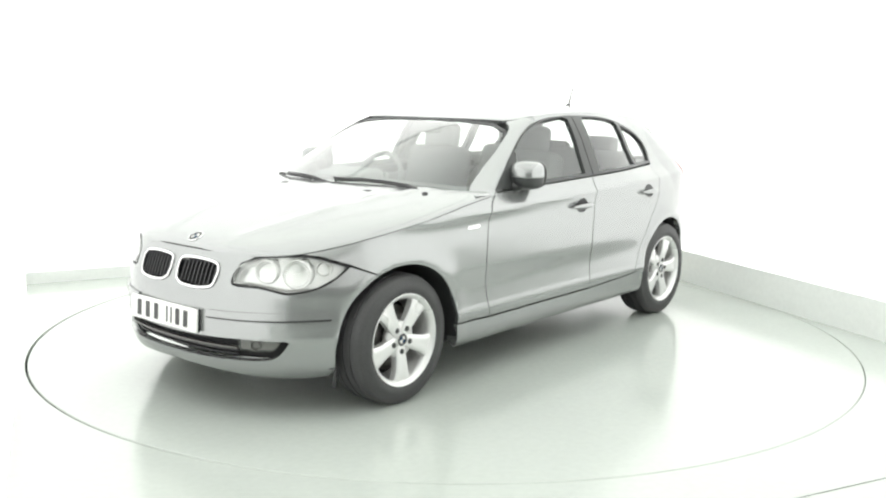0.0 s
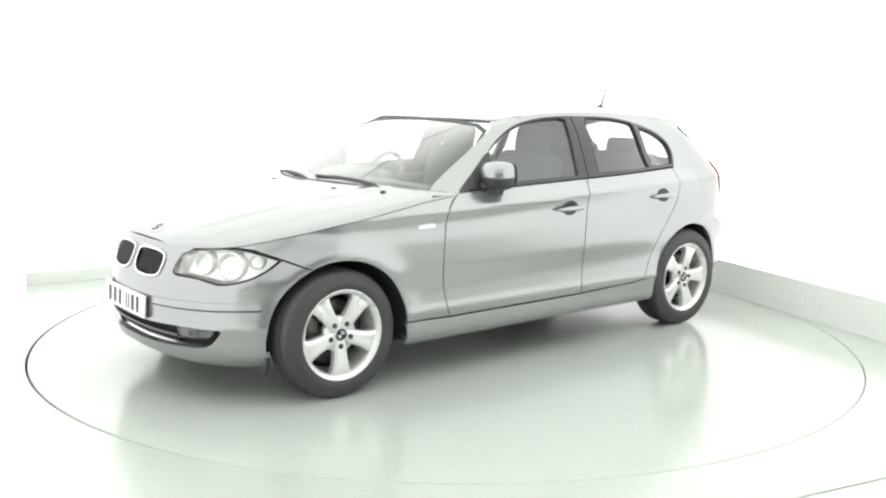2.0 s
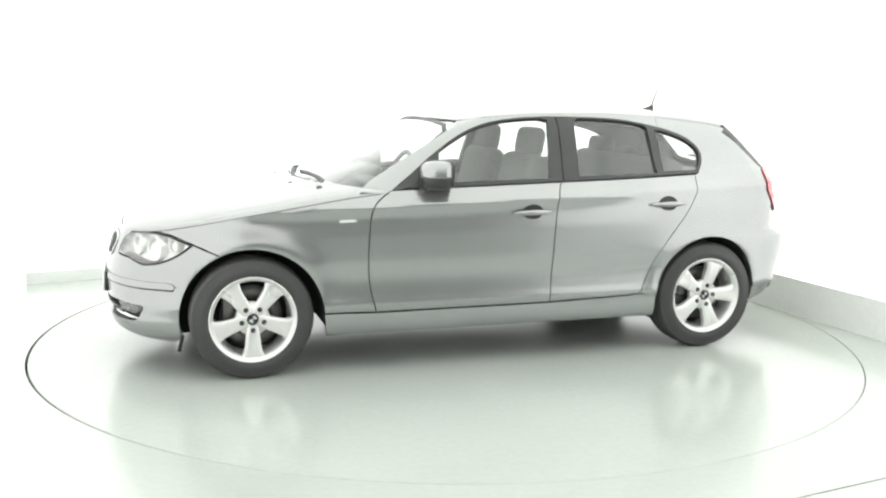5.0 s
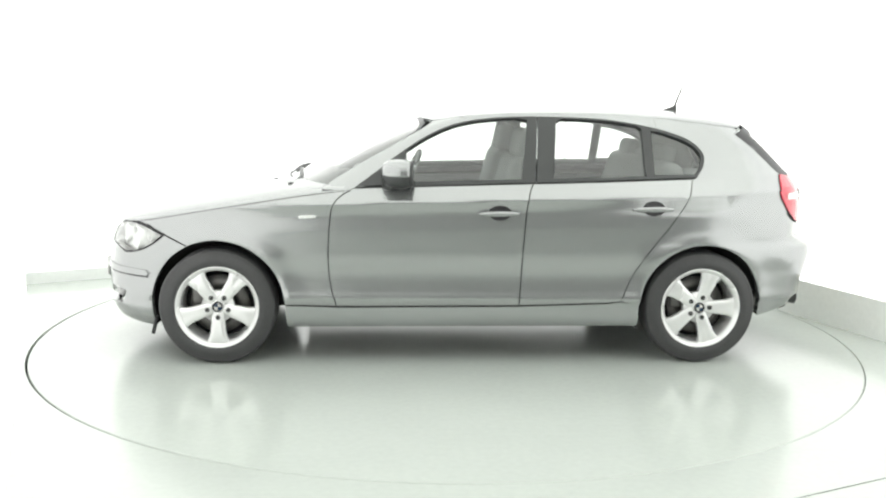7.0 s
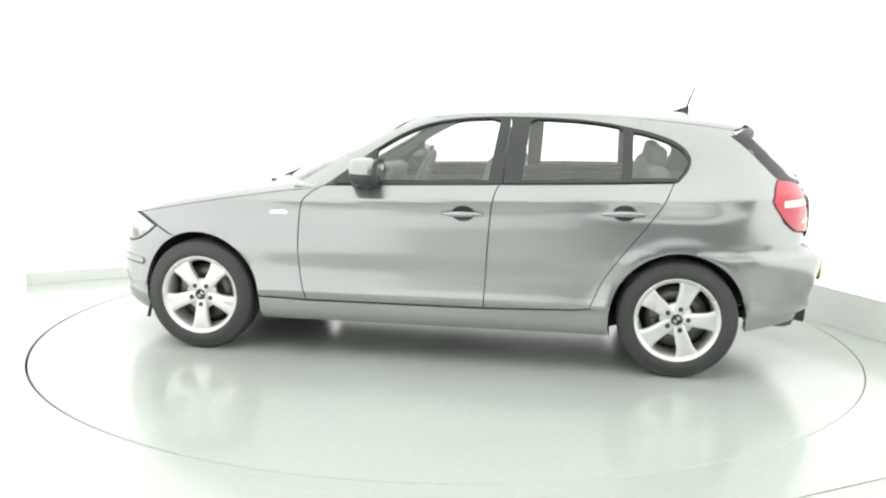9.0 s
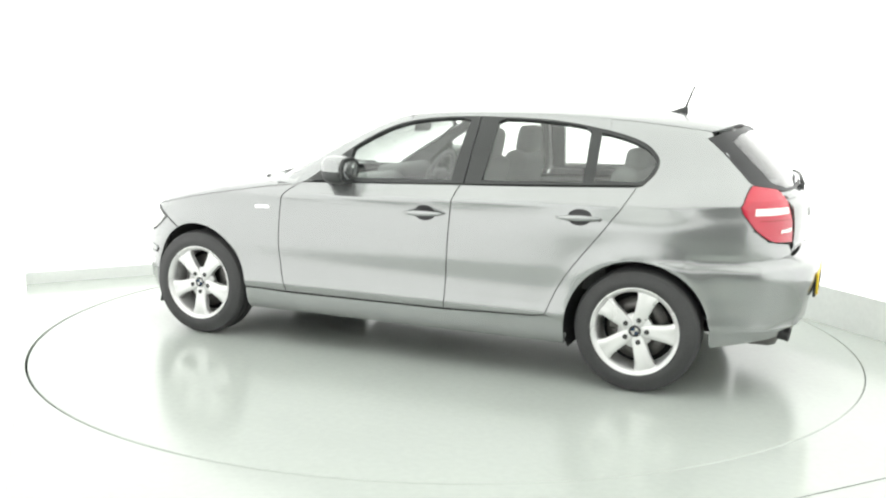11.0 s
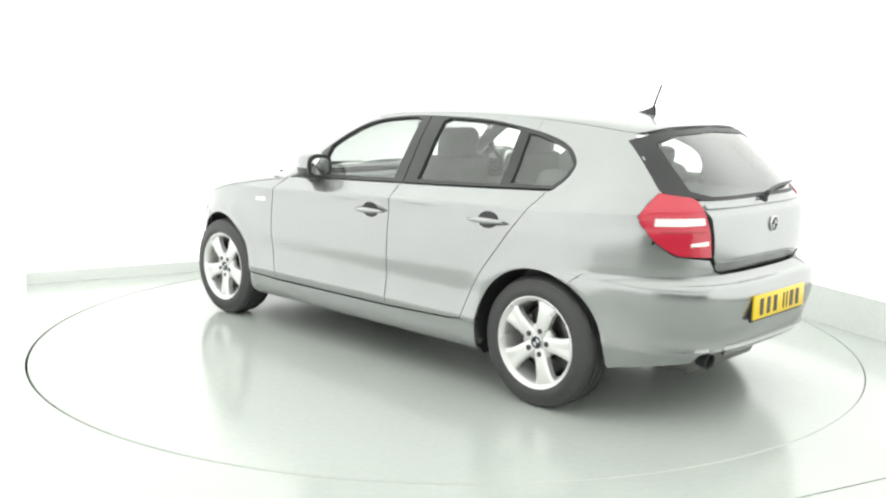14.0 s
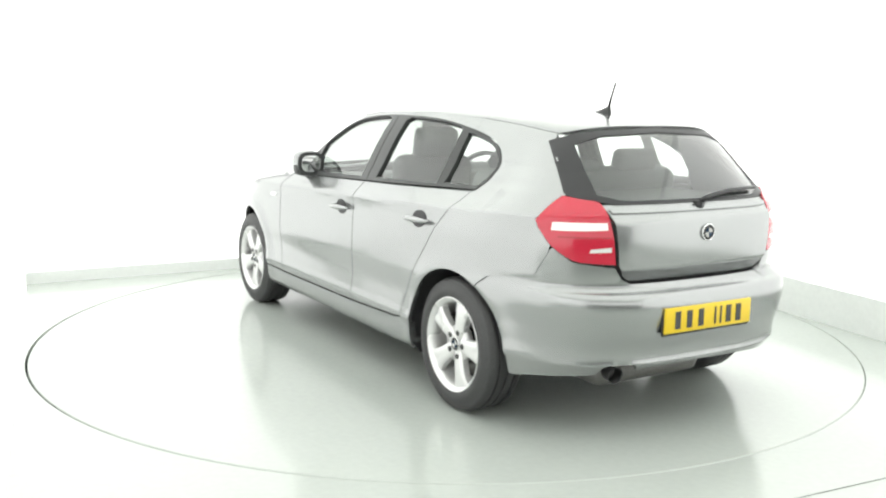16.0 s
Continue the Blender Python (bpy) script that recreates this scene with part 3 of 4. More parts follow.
    part("plate_holder", bm, BLACK, plate)
    for s in (1, -1):
        bm = bmesh.new()
        box(bm, (0, 0, 0), (0.02, 0.012, 0.09), 0.004, pose(1.685, 0.73 * s, 0.19, 0, -14, 12 * s))
        part("mud_flap", bm, BLACK, car)
    # roundel on the bonnet
    roundel(car, pose(1.897, 0, HOOD_MID(1.897) + 0.001, 0, -64, 0), 0.037)


def plate_bars(plate, x, sign=1):
    """Plain bars in place of the characters."""
    for i, y in enumerate((-0.215, -0.149, -0.098, -0.062, 0.03, 0.103, 0.176)):
        w = 0.016 if i in (2, 3) else 0.05
        bm = bmesh.new()
        box(bm, (x, -(y + 0.025) * 0.94 * sign, 0), (0.002, w * 0.62, 0.076))
        part("bar", bm, BAR_M, plate, smooth=False)


def roundel(parent, m, r, flat=False):
    """A plain round badge: metal ring, dark band, pale and blue middle. Faces along local x."""
    badge = new("badge", None)
    badge.parent = parent
    badge.matrix_basis = m
    bm = bmesh.new()
    lathe(bm, [(r * 0.92, 0.004), (r, 0.003), (r, -0.004), (0.001, -0.004), (0.001, 0.002), (r * 0.9, 0.002)], 32, "x")
    part("ring", bm, CHROME, badge)
    bm = bmesh.new()
    lathe(bm, [(r * 0.90, 0.0035), (r * 0.60, 0.0035), (r * 0.60, 0.001), (r * 0.90, 0.001)], 32, "x")
    part("band", bm, BLACK, badge)
    for q in range(4):
        bm = bmesh.new()
        c0 = bm.verts.new((0.004, 0, 0))
        ring = [bm.verts.new((0.004, r * 0.59 * math.cos(math.pi / 2 * (q + k / 6)), r * 0.59 * math.sin(math.pi / 2 * (q + k / 6)))) for k in range(7)]
        for k in range(6):
            bm.faces.new((c0, ring[k], ring[k + 1]))
        bmesh.ops.solidify(bm, geom=bm.faces[:], thickness=0.002)
        part("quadrant", bm, BADGE_BLUE if q % 2 else PLATE_W, badge, smooth=False)
    return badge


BAR_M = mat("plate_ink", (0.05, 0.05, 0.05), 0.5, grain=0.1)
MIRROR_M = mat("mirror_silver", (0.55, 0.56, 0.56), 0.06, 1.0)
BADGE_BLUE = mat("badge_blue", (0.04, 0.075, 0.14), 0.25, grain=0.05)


def build_sides(car):
    G = 0.003
    front_door_line, mid_line, rear_line = smooth_line(DOOR_FRONT, 4), smooth_line(DOOR_MID, 4), smooth_line(DOOR_REAR, 4)
    # near-black sheet behind the panels, its colour gives the shut lines their shade
    panel("shut_line_shade", [(0.93, 0.24), (0.93, 0.82), (0.62, 0.93), (-1.2, 1.0), (-1.28, 0.9), (-1.0, 0.68), (-0.9, 0.24)], lower, DARK, car, lift=-0.03, depth=0, mirror=True, step=0.08)
    wing = front_door_line + [(0.66, HOOD_RIM(0.66))] + [on_rim(x, HOOD_RIM) for x in np.linspace(0.75, 1.79, 20)]
    wing += [(1.718, 0.742), (1.62, 0.703)] + [q for q in arc(HUB_X, HUB_Z, ARCH_F, 65, 175, 28)] + [(0.966, 0.335)]
    wings = panel("front_wing", wing, lower, PAINT, (car, car), gap=G, depth=0.025, square=0.5, mirror=True, label="silver-grey front wing over the wheel")
    hood_edge = [(0.74, 0.70), (0.80, 0.80), (0.9, 0.83), (1.2, 0.835), (1.5, 0.875), (1.68, 0.94), (1.80, 0.9985)]
    panel("wing_crown", [(0.60, 0.9995), (0.60, 0.88), (0.70, 0.72)] + hood_edge[:-1] + [(1.79, 0.9995)], HOOD, PAINT, wings, gap=0.0, depth=0.02, mirror=True)
    edge = hood_edge + [(1.85, 0.9985), (1.92, 0.9985), (1.958, 0.9985)]
    hood = edge + [(x, -k) for x, k in edge[::-1]] + [(0.86, -0.5), (0.92, -0.2), (0.935, 0), (0.92, 0.2), (0.86, 0.5)]
    panel("bonnet", hood, HOOD, PAINT, car, gap=G, square=2.0, step=0.03, depth=0.02, label="silver-grey bonnet with a rounded nose")
    # same near-black sheet below the bonnet, shade of its gaps put into colour
    panel("bonnet_gap_shade", [(0.66, 0.95), (1.75, 0.95), (1.75, -0.95), (0.66, -0.95)], HOOD, DARK, car, lift=-0.04, depth=0, step=0.08, square=3.0)
    # doors
    fdoor = panel("front_door", front_door_line + [(-0.372, 1.0)] + mid_line[::-1], side, PAINT, (car, car), gap=G, square=0.5, mirror=True, depth=0.025)
    rdoor = panel("rear_door", mid_line + rear_line[::-1] + [(-0.87, 0.36), (-0.80, 0.349)], side, PAINT, (car, car), gap=G, square=0.5, mirror=True, depth=0.025)
    f_dlo, r_dlo = [q for q in DLO if q[0] > -0.405], [q for q in DLO if q[0] < -0.405]
    out_f = f_dlo + [(-0.405, 1.356), (-0.408, 1.30), (-0.385, 1.003)]
    in_f = shrink(resample([(0.285, 0.994), (0.335, 1.10)] + [q for q in f_dlo if -0.36 < q[0] < 0.33] + [(-0.362, 1.34), (-0.315, 1.012)], 0.03), 0.011)
    panel("window_frame", out_f, side, TRIM, fdoor, lift=0.003, holes=[in_f], mirror=True, step=0.03, gap=0.002, depth=0.03)
    g1 = panel("window_glass", shrink(in_f, -0.01), side, GLASS, fdoor, lift=-0.010, depth=0.004, mirror=True)
    out_r = [(-0.388, 1.003), (-0.411, 1.30), (-0.408, 1.356)] + r_dlo
    in_r = shrink(resample([(-0.475, 1.018), (-0.505, 1.335)] + [q for q in r_dlo if -1.0 < q[0] < -0.52] + [(-1.02, 1.30), (-1.022, 1.03)], 0.03), 0.012)
    in_q = shrink(resample([(-1.048, 1.03), (-1.048, 1.30)] + [q for q in r_dlo if q[0] < -1.06], 0.03), 0.02)
    panel("window_frame", out_r, side, TRIM, rdoor, lift=0.003, holes=[in_r, in_q], mirror=True, step=0.03, gap=0.002, depth=0.03)
    g2 = panel("window_glass", shrink(in_r, -0.01), side, GLASS, rdoor, lift=-0.010, depth=0.004, mirror=True)
    g3 = panel("quarter_glass", shrink(in_q, -0.01), side, GLASS, rdoor, lift=-0.010, depth=0.004, mirror=True)
    for g in g1 + g2 + g3:
        g.visible_shadow = False
    # pillar and roof rail in paint
    rail = [q for q in DLO if q[0] > -1.10] + [DLO_CUT]
    top = [on_rim(x, ROOF_RIM) for x in np.linspace(-1.10, 0.165, 24)]
    front_edge = [(0.212, 1.29), (0.365, 1.205), (0.54, 1.105), (0.70, 1.01), (0.77, 0.958)]
    panel("roof_pillar", rail + top + front_edge + [(0.66, 0.955)], side, PAINT, (car, car), mirror=True, step=0.025)
    panel("pillar_lining", rail + top + front_edge + [(0.66, 0.955)], side, INNER, (car, car), mirror=True, step=0.05, lift=-0.03, depth=0)
    # rear quarter
    quarter = rear_line + DLO_REAR[::-1] + [DLO_CUT] + [on_rim(x, ROOF_RIM) for x in np.linspace(-1.10, -1.60, 12)]
    quarter += [(-1.622, 1.268), (-1.705, 1.19), (-1.80, 1.105), (-1.832, 1.062), (-1.818, 1.02), (-1.797, 0.96), (-1.822, 0.905), (-1.853, 0.85), (-1.846, 0.815), (-1.796, 0.712), (-1.688, 0.694), (-1.57, 0.68)]
    quarter += arc(-HUB_X, HUB_Z, ARCH_R, 120, 4, 30) + [(-0.955, 0.335), (-0.87, 0.36)]
    quarters = panel("rear_quarter", quarter, side, PAINT, (car, car), gap=0.0015, square=0.5, mirror=True, step=0.028, depth=0.025, label="silver-grey rear quarter with a broad roof pillar")
    panel("quarter_lining", [(-1.32, 1.03), (-1.36, 1.10), (-1.35, 1.2), (-1.2, 1.29), (-1.5, 1.29), (-1.60, 1.25), (-1.75, 1.07), (-1.75, 0.9), (-1.3, 0.9)], side, INNER, quarters, mirror=True, step=0.06, lift=-0.035, depth=0)
    # sill, with its ledge
    sills = panel("sill", [(0.968, 0.332), (0.69, 0.322), (-0.304, 0.328), (-0.80, 0.346), (-0.87, 0.3575), (-0.972, 0.338), (-0.972, 0.212), (0.955, 0.205)], lower, PAINT, (car, car), gap=0.002, mirror=True, depth=0.06)
    # handles
    for door, x0, z0, lean in ((fdoor, -0.181, 0.842, 0.4), (rdoor, -1.028, 0.872, 0.4)):
        for k, s in enumerate((1, -1)):
            y0 = side(x0, z0)[1]
            bm = bmesh.new()
            n, m = 24, 12
            rows = []
            for i in range(n + 1):
                u = i / n
                h = 0.0155 * (math.sin(math.pi * min(max(u, 0.02), 0.98)) ** 0.45)
                out_ = 0.014 + 0.018 * math.sin(math.pi * u) ** 0.6
                rows.append([bm.verts.new((x0 + 0.115 - 0.23 * u, s * (y0 + out_ + 0.010 * math.cos(2 * math.pi * j / m)), z0 + lean * 0.01 * (u - 0.5) + h * math.sin(2 * math.pi * j / m))) for j in range(m)])
            for a, b in zip(rows, rows[1:]):
                for j in range(m):
                    bm.faces.new((a[j], a[(j + 1) % m], b[(j + 1) % m], b[j]))
            bm.faces.new(rows[0])
            bm.faces.new(rows[-1])
            bmesh.ops.recalc_face_normals(bm, faces=bm.faces[:])
            part("door_handle", bm, PAINT, door[k], "silver-grey pull handle")
        # flat black oval on the skin paints the shaded hollow behind the handle
        cup = [(x0 + 0.062 * math.cos(a) - 0.005, z0 + 0.002 + 0.041 * math.sin(a)) for a in np.linspace(0, 2 * math.pi, 24, endpoint=False)]
        panel("handle_cup_shade", cup, side, BLACK, door, lift=0.002, depth=0.004, mirror=True, step=0.02)
    # side repeaters
    rep = panel("side_repeater", [(0.883, 0.8085), (0.890, 0.813), (0.883, 0.8195), (0.812, 0.8215), (0.800, 0.818), (0.808, 0.810)], lower, WHITE_L, wings, lift=0.005, depth=0.006, mirror=True, step=0.02, label="small clear side repeater lamp")
    panel("repeater_rim", [(0.889, 0.804), (0.896, 0.8125), (0.888, 0.824), (0.81, 0.826), (0.792, 0.820), (0.800, 0.806)], lower, CHROME, wings, lift=0.002, depth=0.004, mirror=True, step=0.02)
    return fdoor


def side_right(x, z):
    p = side(x, z)
    return np.array((p[0], -p[1], p[2]))


def build_mirror(car, s):
    """A door mirror: painted cap, black lower shell and foot, glass."""
    c = Vector((0.366, 0.838, 1.048))
    ob = new("door_mirror", None)
    ob.parent = car

    def shell(z0, z1, grow):
        bm = bmesh.new()
        n, m = 20, 14
        rows = []
        for i in range(m + 1):
            v = i / m
            z = z0 + (z1 - z0) * v
            q = (z - 0.0) / 0.078
            k = max(1 - abs(q) ** 3.2, 0.0) ** (1 / 3.2) * grow
            row = []
            for j in range(n):
                a = 2 * math.pi * j / n
                ca, sa = math.cos(a), math.sin(a)
                yy = 0.084 * k * math.copysign(abs(ca) ** 0.8, ca)
                xx = 0.106 * k * math.copysign(abs(sa) ** 0.9, sa)
                if xx < 0:
                    xx *= 0.6
                row.append(bm.verts.new(((c.x + xx - 0.12 * max(yy, 0) - 0.02), s * (c.y + yy), c.z + z - 0.02 * yy)))
            rows.append(row)
        for a, b in zip(rows, rows[1:]):
            for j in range(n):
                bm.faces.new((a[j], a[(j + 1) % n], b[(j + 1) % n], b[j]))
        bm.faces.new(rows[0])
        bm.faces.new(rows[-1])
        bmesh.ops.remove_doubles(bm, verts=bm.verts[:], dist=0.0005)
        bmesh.ops.recalc_face_normals(bm, faces=bm.faces[:])
        return bm
    part("cap", shell(-0.010, 0.0775, 1.0), PAINT, ob, "silver-grey painted mirror cap")
    part("lower_shell", shell(-0.0775, -0.008, 0.985), TRIM, ob, "black lower mirror shell")

    def oval(w, h, thick, x):
        """A rounded plate that faces backwards, its rim softened."""
        bm = bmesh.new()
        rows = []
        for o, k in ((thick / 2, 0.96), (thick / 4, 1.0), (-thick / 4, 1.0), (-thick / 2, 0.95)):
            row = []
            for j in range(32):
                ca, sa = math.cos(2 * math.pi * j / 32), math.sin(2 * math.pi * j / 32)
                row.append(bm.verts.new((o, k * w / 2 * math.copysign(abs(ca) ** 0.7, ca), k * h / 2 * math.copysign(abs(sa) ** 0.7, sa))))
            rows.append(row)
        for a, b in zip(rows, rows[1:]):
            for j in range(32):
                bm.faces.new((a[j], a[(j + 1) % 32], b[(j + 1) % 32], b[j]))
        bm.faces.new(rows[0])
        bm.faces.new(rows[-1])
        bmesh.ops.recalc_face_normals(bm, faces=bm.faces[:])
        crease(bm, 40)
        put(bm, Matrix.Translation((x, s * c.y, c.z)) @ pose(0, 0, 0, 0, 0, -8 * s))
        return bm
    part("mirror_bezel", oval(0.162, 0.142, 0.016, c.x - 0.082), TRIM, ob)
    part("mirror_glass", oval(0.118, 0.098, 0.006, c.x - 0.0895), MIRROR_M, ob)
    bm = bmesh.new()
    tube(bm, [(0.42, s * 0.775, 0.985), (0.415, s * 0.81, 0.99), (0.405, s * 0.83, 1.0), (0.395, s * 0.865, 1.01)], 0.034, 12, 0.028)
    part("foot", bm, TRIM, ob)
    corner = [(0.565, 0.975), (0.48, 1.045), (0.385, 1.12), (0.345, 1.09), (0.29, 0.985)]
    panel("mirror_corner", corner, side if s > 0 else side_right, TRIM, ob, lift=0.006, depth=0.01, step=0.03)
    return ob


def build_top(car):
    k1 = 0.985
    half = [(-1.698, 0), (-1.692, 0.35), (-1.672, 0.6), (-1.635, 0.85), (-1.60, k1)] + [(x, k1) for x in np.linspace(-1.55, 0.10, 30)] + [(0.165, 0.85), (0.198, 0.5), (0.210, 0.2), (0.212, 0)]
    half = [(x, k) for x, k in half]
    roof = half + [(x, -k) for x, k in half[::-1] if k > 0]
    roof_ob = panel("roof", roof, ROOF, PAINT, car, square=2.0, step=0.03, depth=0.018, label="silver-grey curved roof with a rear lip")
    panel("headlining", [(-1.6, 0.93), (0.12, 0.95), (0.175, 0.6), (0.192, 0.2), (0.192, -0.2), (0.175, -0.6), (0.12, -0.95), (-1.6, -0.93)], ROOF, LINING, roof_ob, lift=-0.022, depth=0, step=0.1, square=3)
    # aerial
    aerial = new("aerial", None)
    aerial.parent = car
    bm = bmesh.new()
    rows = []
    for i in range(9):
        u = i / 8
        x, w, h = 0.055 - 0.125 * u, 0.004 + 0.017 * math.sin(math.pi * (0.15 + 0.8 * u)) , 0.008 + 0.040 * u ** 1.5 * (1 if u < 0.9 else 0.75)
        rows.append([bm.verts.new((x, w * math.cos(a), h * math.sin(a) ** 0.8 if math.sin(a) > 0 else -0.004)) for a in np.linspace(-0.15, math.pi + 0.15, 11)])
    for a, b in zip(rows, rows[1:]):
        for j in range(10):
            bm.faces.new((a[j], a[j + 1], b[j + 1], b[j]))
    bm.faces.new(rows[0])
    bm.faces.new(rows[-1])
    bmesh.ops.recalc_face_normals(bm, faces=bm.faces[:])
    put(bm, Matrix.Translation((-1.33, -0.012, ROOF_MID(-1.33) - 0.006)))
    part("aerial_base", bm, TRIM, aerial)
    bm = bmesh.new()
    tube(bm, [(-1.386, -0.012, ROOF_MID(-1.33) + 0.026), (-1.405, -0.012, 1.475), (-1.43, -0.012, 1.54)], 0.0065, 8, 0.005)
    part("aerial_whip", bm, BLACK, aerial)

    # windscreen
    def ga(y, z):
        return arc_at(True, True, z, y=y)
    h = [(0.0, 0.955), (ga(0.40, 0.955), 0.955), (ga(0.735, 0.955), 0.955), (ga(0.725, 1.05), 1.05), (ga(0.68, 1.18), 1.18), (ga(0.60, 1.283), 1.283), (ga(0.50, 1.316), 1.316), (ga(0.3, 1.331), 1.331), (0, 1.338)]
    ring = mirrored(h)
    pane_ = [tuple(q) for q in shrink(resample(ring, 0.04), 0.010)]
    ws = panel("windscreen", ring, GLASS_F, BLACK, car, depth=0.006, lift=-0.006, holes=[pane_], step=0.04, label="laminated windscreen with a black edge")
    glass_ = panel("windscreen_glass", pane_, GLASS_F, SCREEN, ws, depth=0.004, lift=-0.009)
    glass_.visible_shadow = False
    panel("scuttle", mirrored([(0, 0.985), (0.35, 0.985), (0.7, 0.965), (0.72, 0.93), (0, 0.935)]), GLASS_F, BLACK, ws, lift=0.004, depth=0.01, step=0.04)
    # wipers
    for pts in ([(0.95, 0.62, 0.955), (0.905, 0.45, 0.995), (0.93, 0.1, 1.012), (0.94, -0.05, 1.012)], [(0.99, 0.0, 0.965), (0.965, -0.2, 1.0), (0.92, -0.45, 1.005), (0.86, -0.6, 1.0)]):
        w = new("wiper", None)
        w.parent = car
        bm = bmesh.new()
        tube(bm, smooth_line(pts[:3], 6), 0.013, 8, 0.008)
        part("wiper_arm", bm, BLACK, w)
        bm = bmesh.new()
        tube(bm, [(p[0] + 0.004, p[1], p[2] - 0.006) for p in smooth_line(pts[1:], 6)], 0.007, 6)
        part("wiper_blade", bm, RUBBER, w)
        bm = bmesh.new()
        lathe(bm, [(0.001, -0.01), (0.018, -0.01), (0.016, 0.02), (0.001, 0.024)], 16, "z", pts[0], close=False)
        part("wiper_pivot", bm, BLACK, w)
    for s in (0.32, -0.32):
        bm = bmesh.new()
        box(bm, (0, 0, 0), (0.025, 0.045, 0.012), 0.004, pose(1.06, s, HOOD_MID(1.06) - 0.006, 0, 8, 0))
        part("washer_jet", bm, BLACK, car)


def build_rear(car):
    half = [(0, 0.687), (0.383, 0.688), (0.428, 0.706), (0.463, 0.759), (0.556, 0.770), (0.647, 0.782), (0.735, 0.840), (0.758, 0.822), (ra(-1.796, 0.714), 0.714), (ra(-1.688, 0.697), 0.697), (ra(-1.57, 0.688), 0.688), (ra(-1.51, 0.65), 0.65)]
    half += [(ra(x, z), z) for x, z in arc(-HUB_X, HUB_Z, ARCH_R, 117, 186, 14)] + [(ra(-1.69, 0.256), 0.256), (0.74, 0.275), (0.53, 0.292)]
    notch = [(0.52, 0.325), (0.48, 0.345), (0.42, 0.348), (0.37, 0.335), (0.35, 0.306)]
    half_r = half + [(0.3, 0.312), (0, 0.318)]
    outline = half + notch + [(0.3, 0.312), (0, 0.318)] + [(-a, z) for a, z in half_r[::-1] if a > 0]
    bumper = panel("rear_bumper", outline, REAR, PAINT, car, lift=-0.006, gap=0.001, step=0.028, depth=0.04, label="silver-grey painted rear bumper")
    # tailgate
    half = [(0, 0.693), (0.382, 0.695), (0.424, 0.717), (0.459, 0.77), (0.468, 0.86), (0.483, 0.976), (0.502, 1.022), (0, 1.028)]
    gate = panel("tailgate", mirrored(half), HATCH, PAINT, car, gap=0.003, step=0.028, depth=0.03, label="silver-grey tailgate with a round badge")
    panel("gate_recess", mirrored([(0, 0.66), (0.5, 0.66), (0.52, 0.76), (0.50, 1.03), (0, 1.03)]), HATCH, DARK, car, lift=-0.016, depth=0, step=0.06)
    panel("gate_moulding", mirrored([(0, 0.985), (0.47, 0.985), (0.478, 1.0), (0, 1.0)]), HATCH, PAINT, gate, lift=0.008, depth=0.012, step=0.03)
    roundel(gate, pose(-2.075, -0.01, 0.893, 0, 0, 180), 0.037)
    # rear window
    half = [(0, 1.022), (0.45, 1.022), (0.50, 1.03), (0.612, 1.047), (0.64, 1.062), (0.615, 1.16), (0.59, 1.272), (0.45, 1.303), (0.32, 1.319), (0, 1.333)]
    ring = mirrored(half)
    inner = mirrored([(0, 1.036), (0.40, 1.036), (0.50, 1.06), (0.495, 1.16), (0.475, 1.262), (0.32, 1.298), (0, 1.312)])
    rw = panel("rear_window", ring, GLASS_R, BLACK, gate, lift=0.001, depth=0.012, holes=[inner], step=0.03, label="tinted rear window with a broad black edge")
    g = panel("rear_glass", inner, GLASS_R, SCREEN, car, lift=-0.003, depth=0.004)
    g.visible_shadow = False
    bm = bmesh.new()
    tube(bm, [tuple(GLASS_R(a, z) + np.array((-0.022, 0, 0.006))) for a, z in ((0.0, 1.022), (-0.05, 1.036), (-0.12, 1.048), (-0.2, 1.056), (-0.3, 1.06), (-0.4, 1.062), (-0.44, 1.062))], 0.012, 8, 0.007)
    wip = part("rear_wiper", bm, BLACK, car)
    bm = bmesh.new()
    lathe(bm, [(0.001, 0.03), (0.018, 0.028), (0.024, 0.0), (0.001, -0.01)], 18, "x", (-2.03, 0.0, 1.008), close=False)
    part("wiper_hub", bm, BLACK, wip)
    # tail lights
    lamp = panel("tail_light", TAIL_LIGHT, REAR, RED, (car, car), gap=0.0035, lift=0.008, depth=0.03, mirror=True, step=0.025, label="red tail light with a clear band")
    panel("lamp_seal", TAIL_LIGHT, REAR, BLACK, lamp, gap=0.0, lift=0.002, depth=0.03, mirror=True, step=0.03)
    panel("reversing_band", [(0.50, 0.918), (0.50, 0.947), (0.61, 0.948), (0.726, 0.948), (0.735, 0.914), (0.61, 0.914)], REAR, WHITE_L, lamp, lift=0.010, depth=0.003, mirror=True, step=0.02)
    panel("fog_band", [(0.488, 0.828), (0.488, 0.848), (0.575, 0.840), (0.58, 0.825)], REAR, WHITE_L, lamp, lift=0.010, depth=0.003, mirror=True, step=0.02)
    for z in (0.885,):
        panel("lamp_ridge", [(0.497, z), (0.497, z + 0.005), (0.71, z + 0.005), (0.71, z)], REAR, RED_DARK, lamp, lift=0.0095, depth=0.003, mirror=True, step=0.02)
    # plate
    plate = new("number_plate", None)
    plate.parent = car
    plate.matrix_basis = pose(-2.147, 0.035, 0.540, 0, 0, 180)
    bm = bmesh.new()
    box(bm, (0, 0, 0), (0.012, 0.52, 0.111), 0.004)
    part("plate_face", bm, PLATE_Y, plate, "yellow number plate with dark bars")
    plate_bars(plate, 0.0075, 1)
    bm = bmesh.new()
    box(bm, (-0.012, 0, -0.012), (0.014, 0.525, 0.112), 0.004)
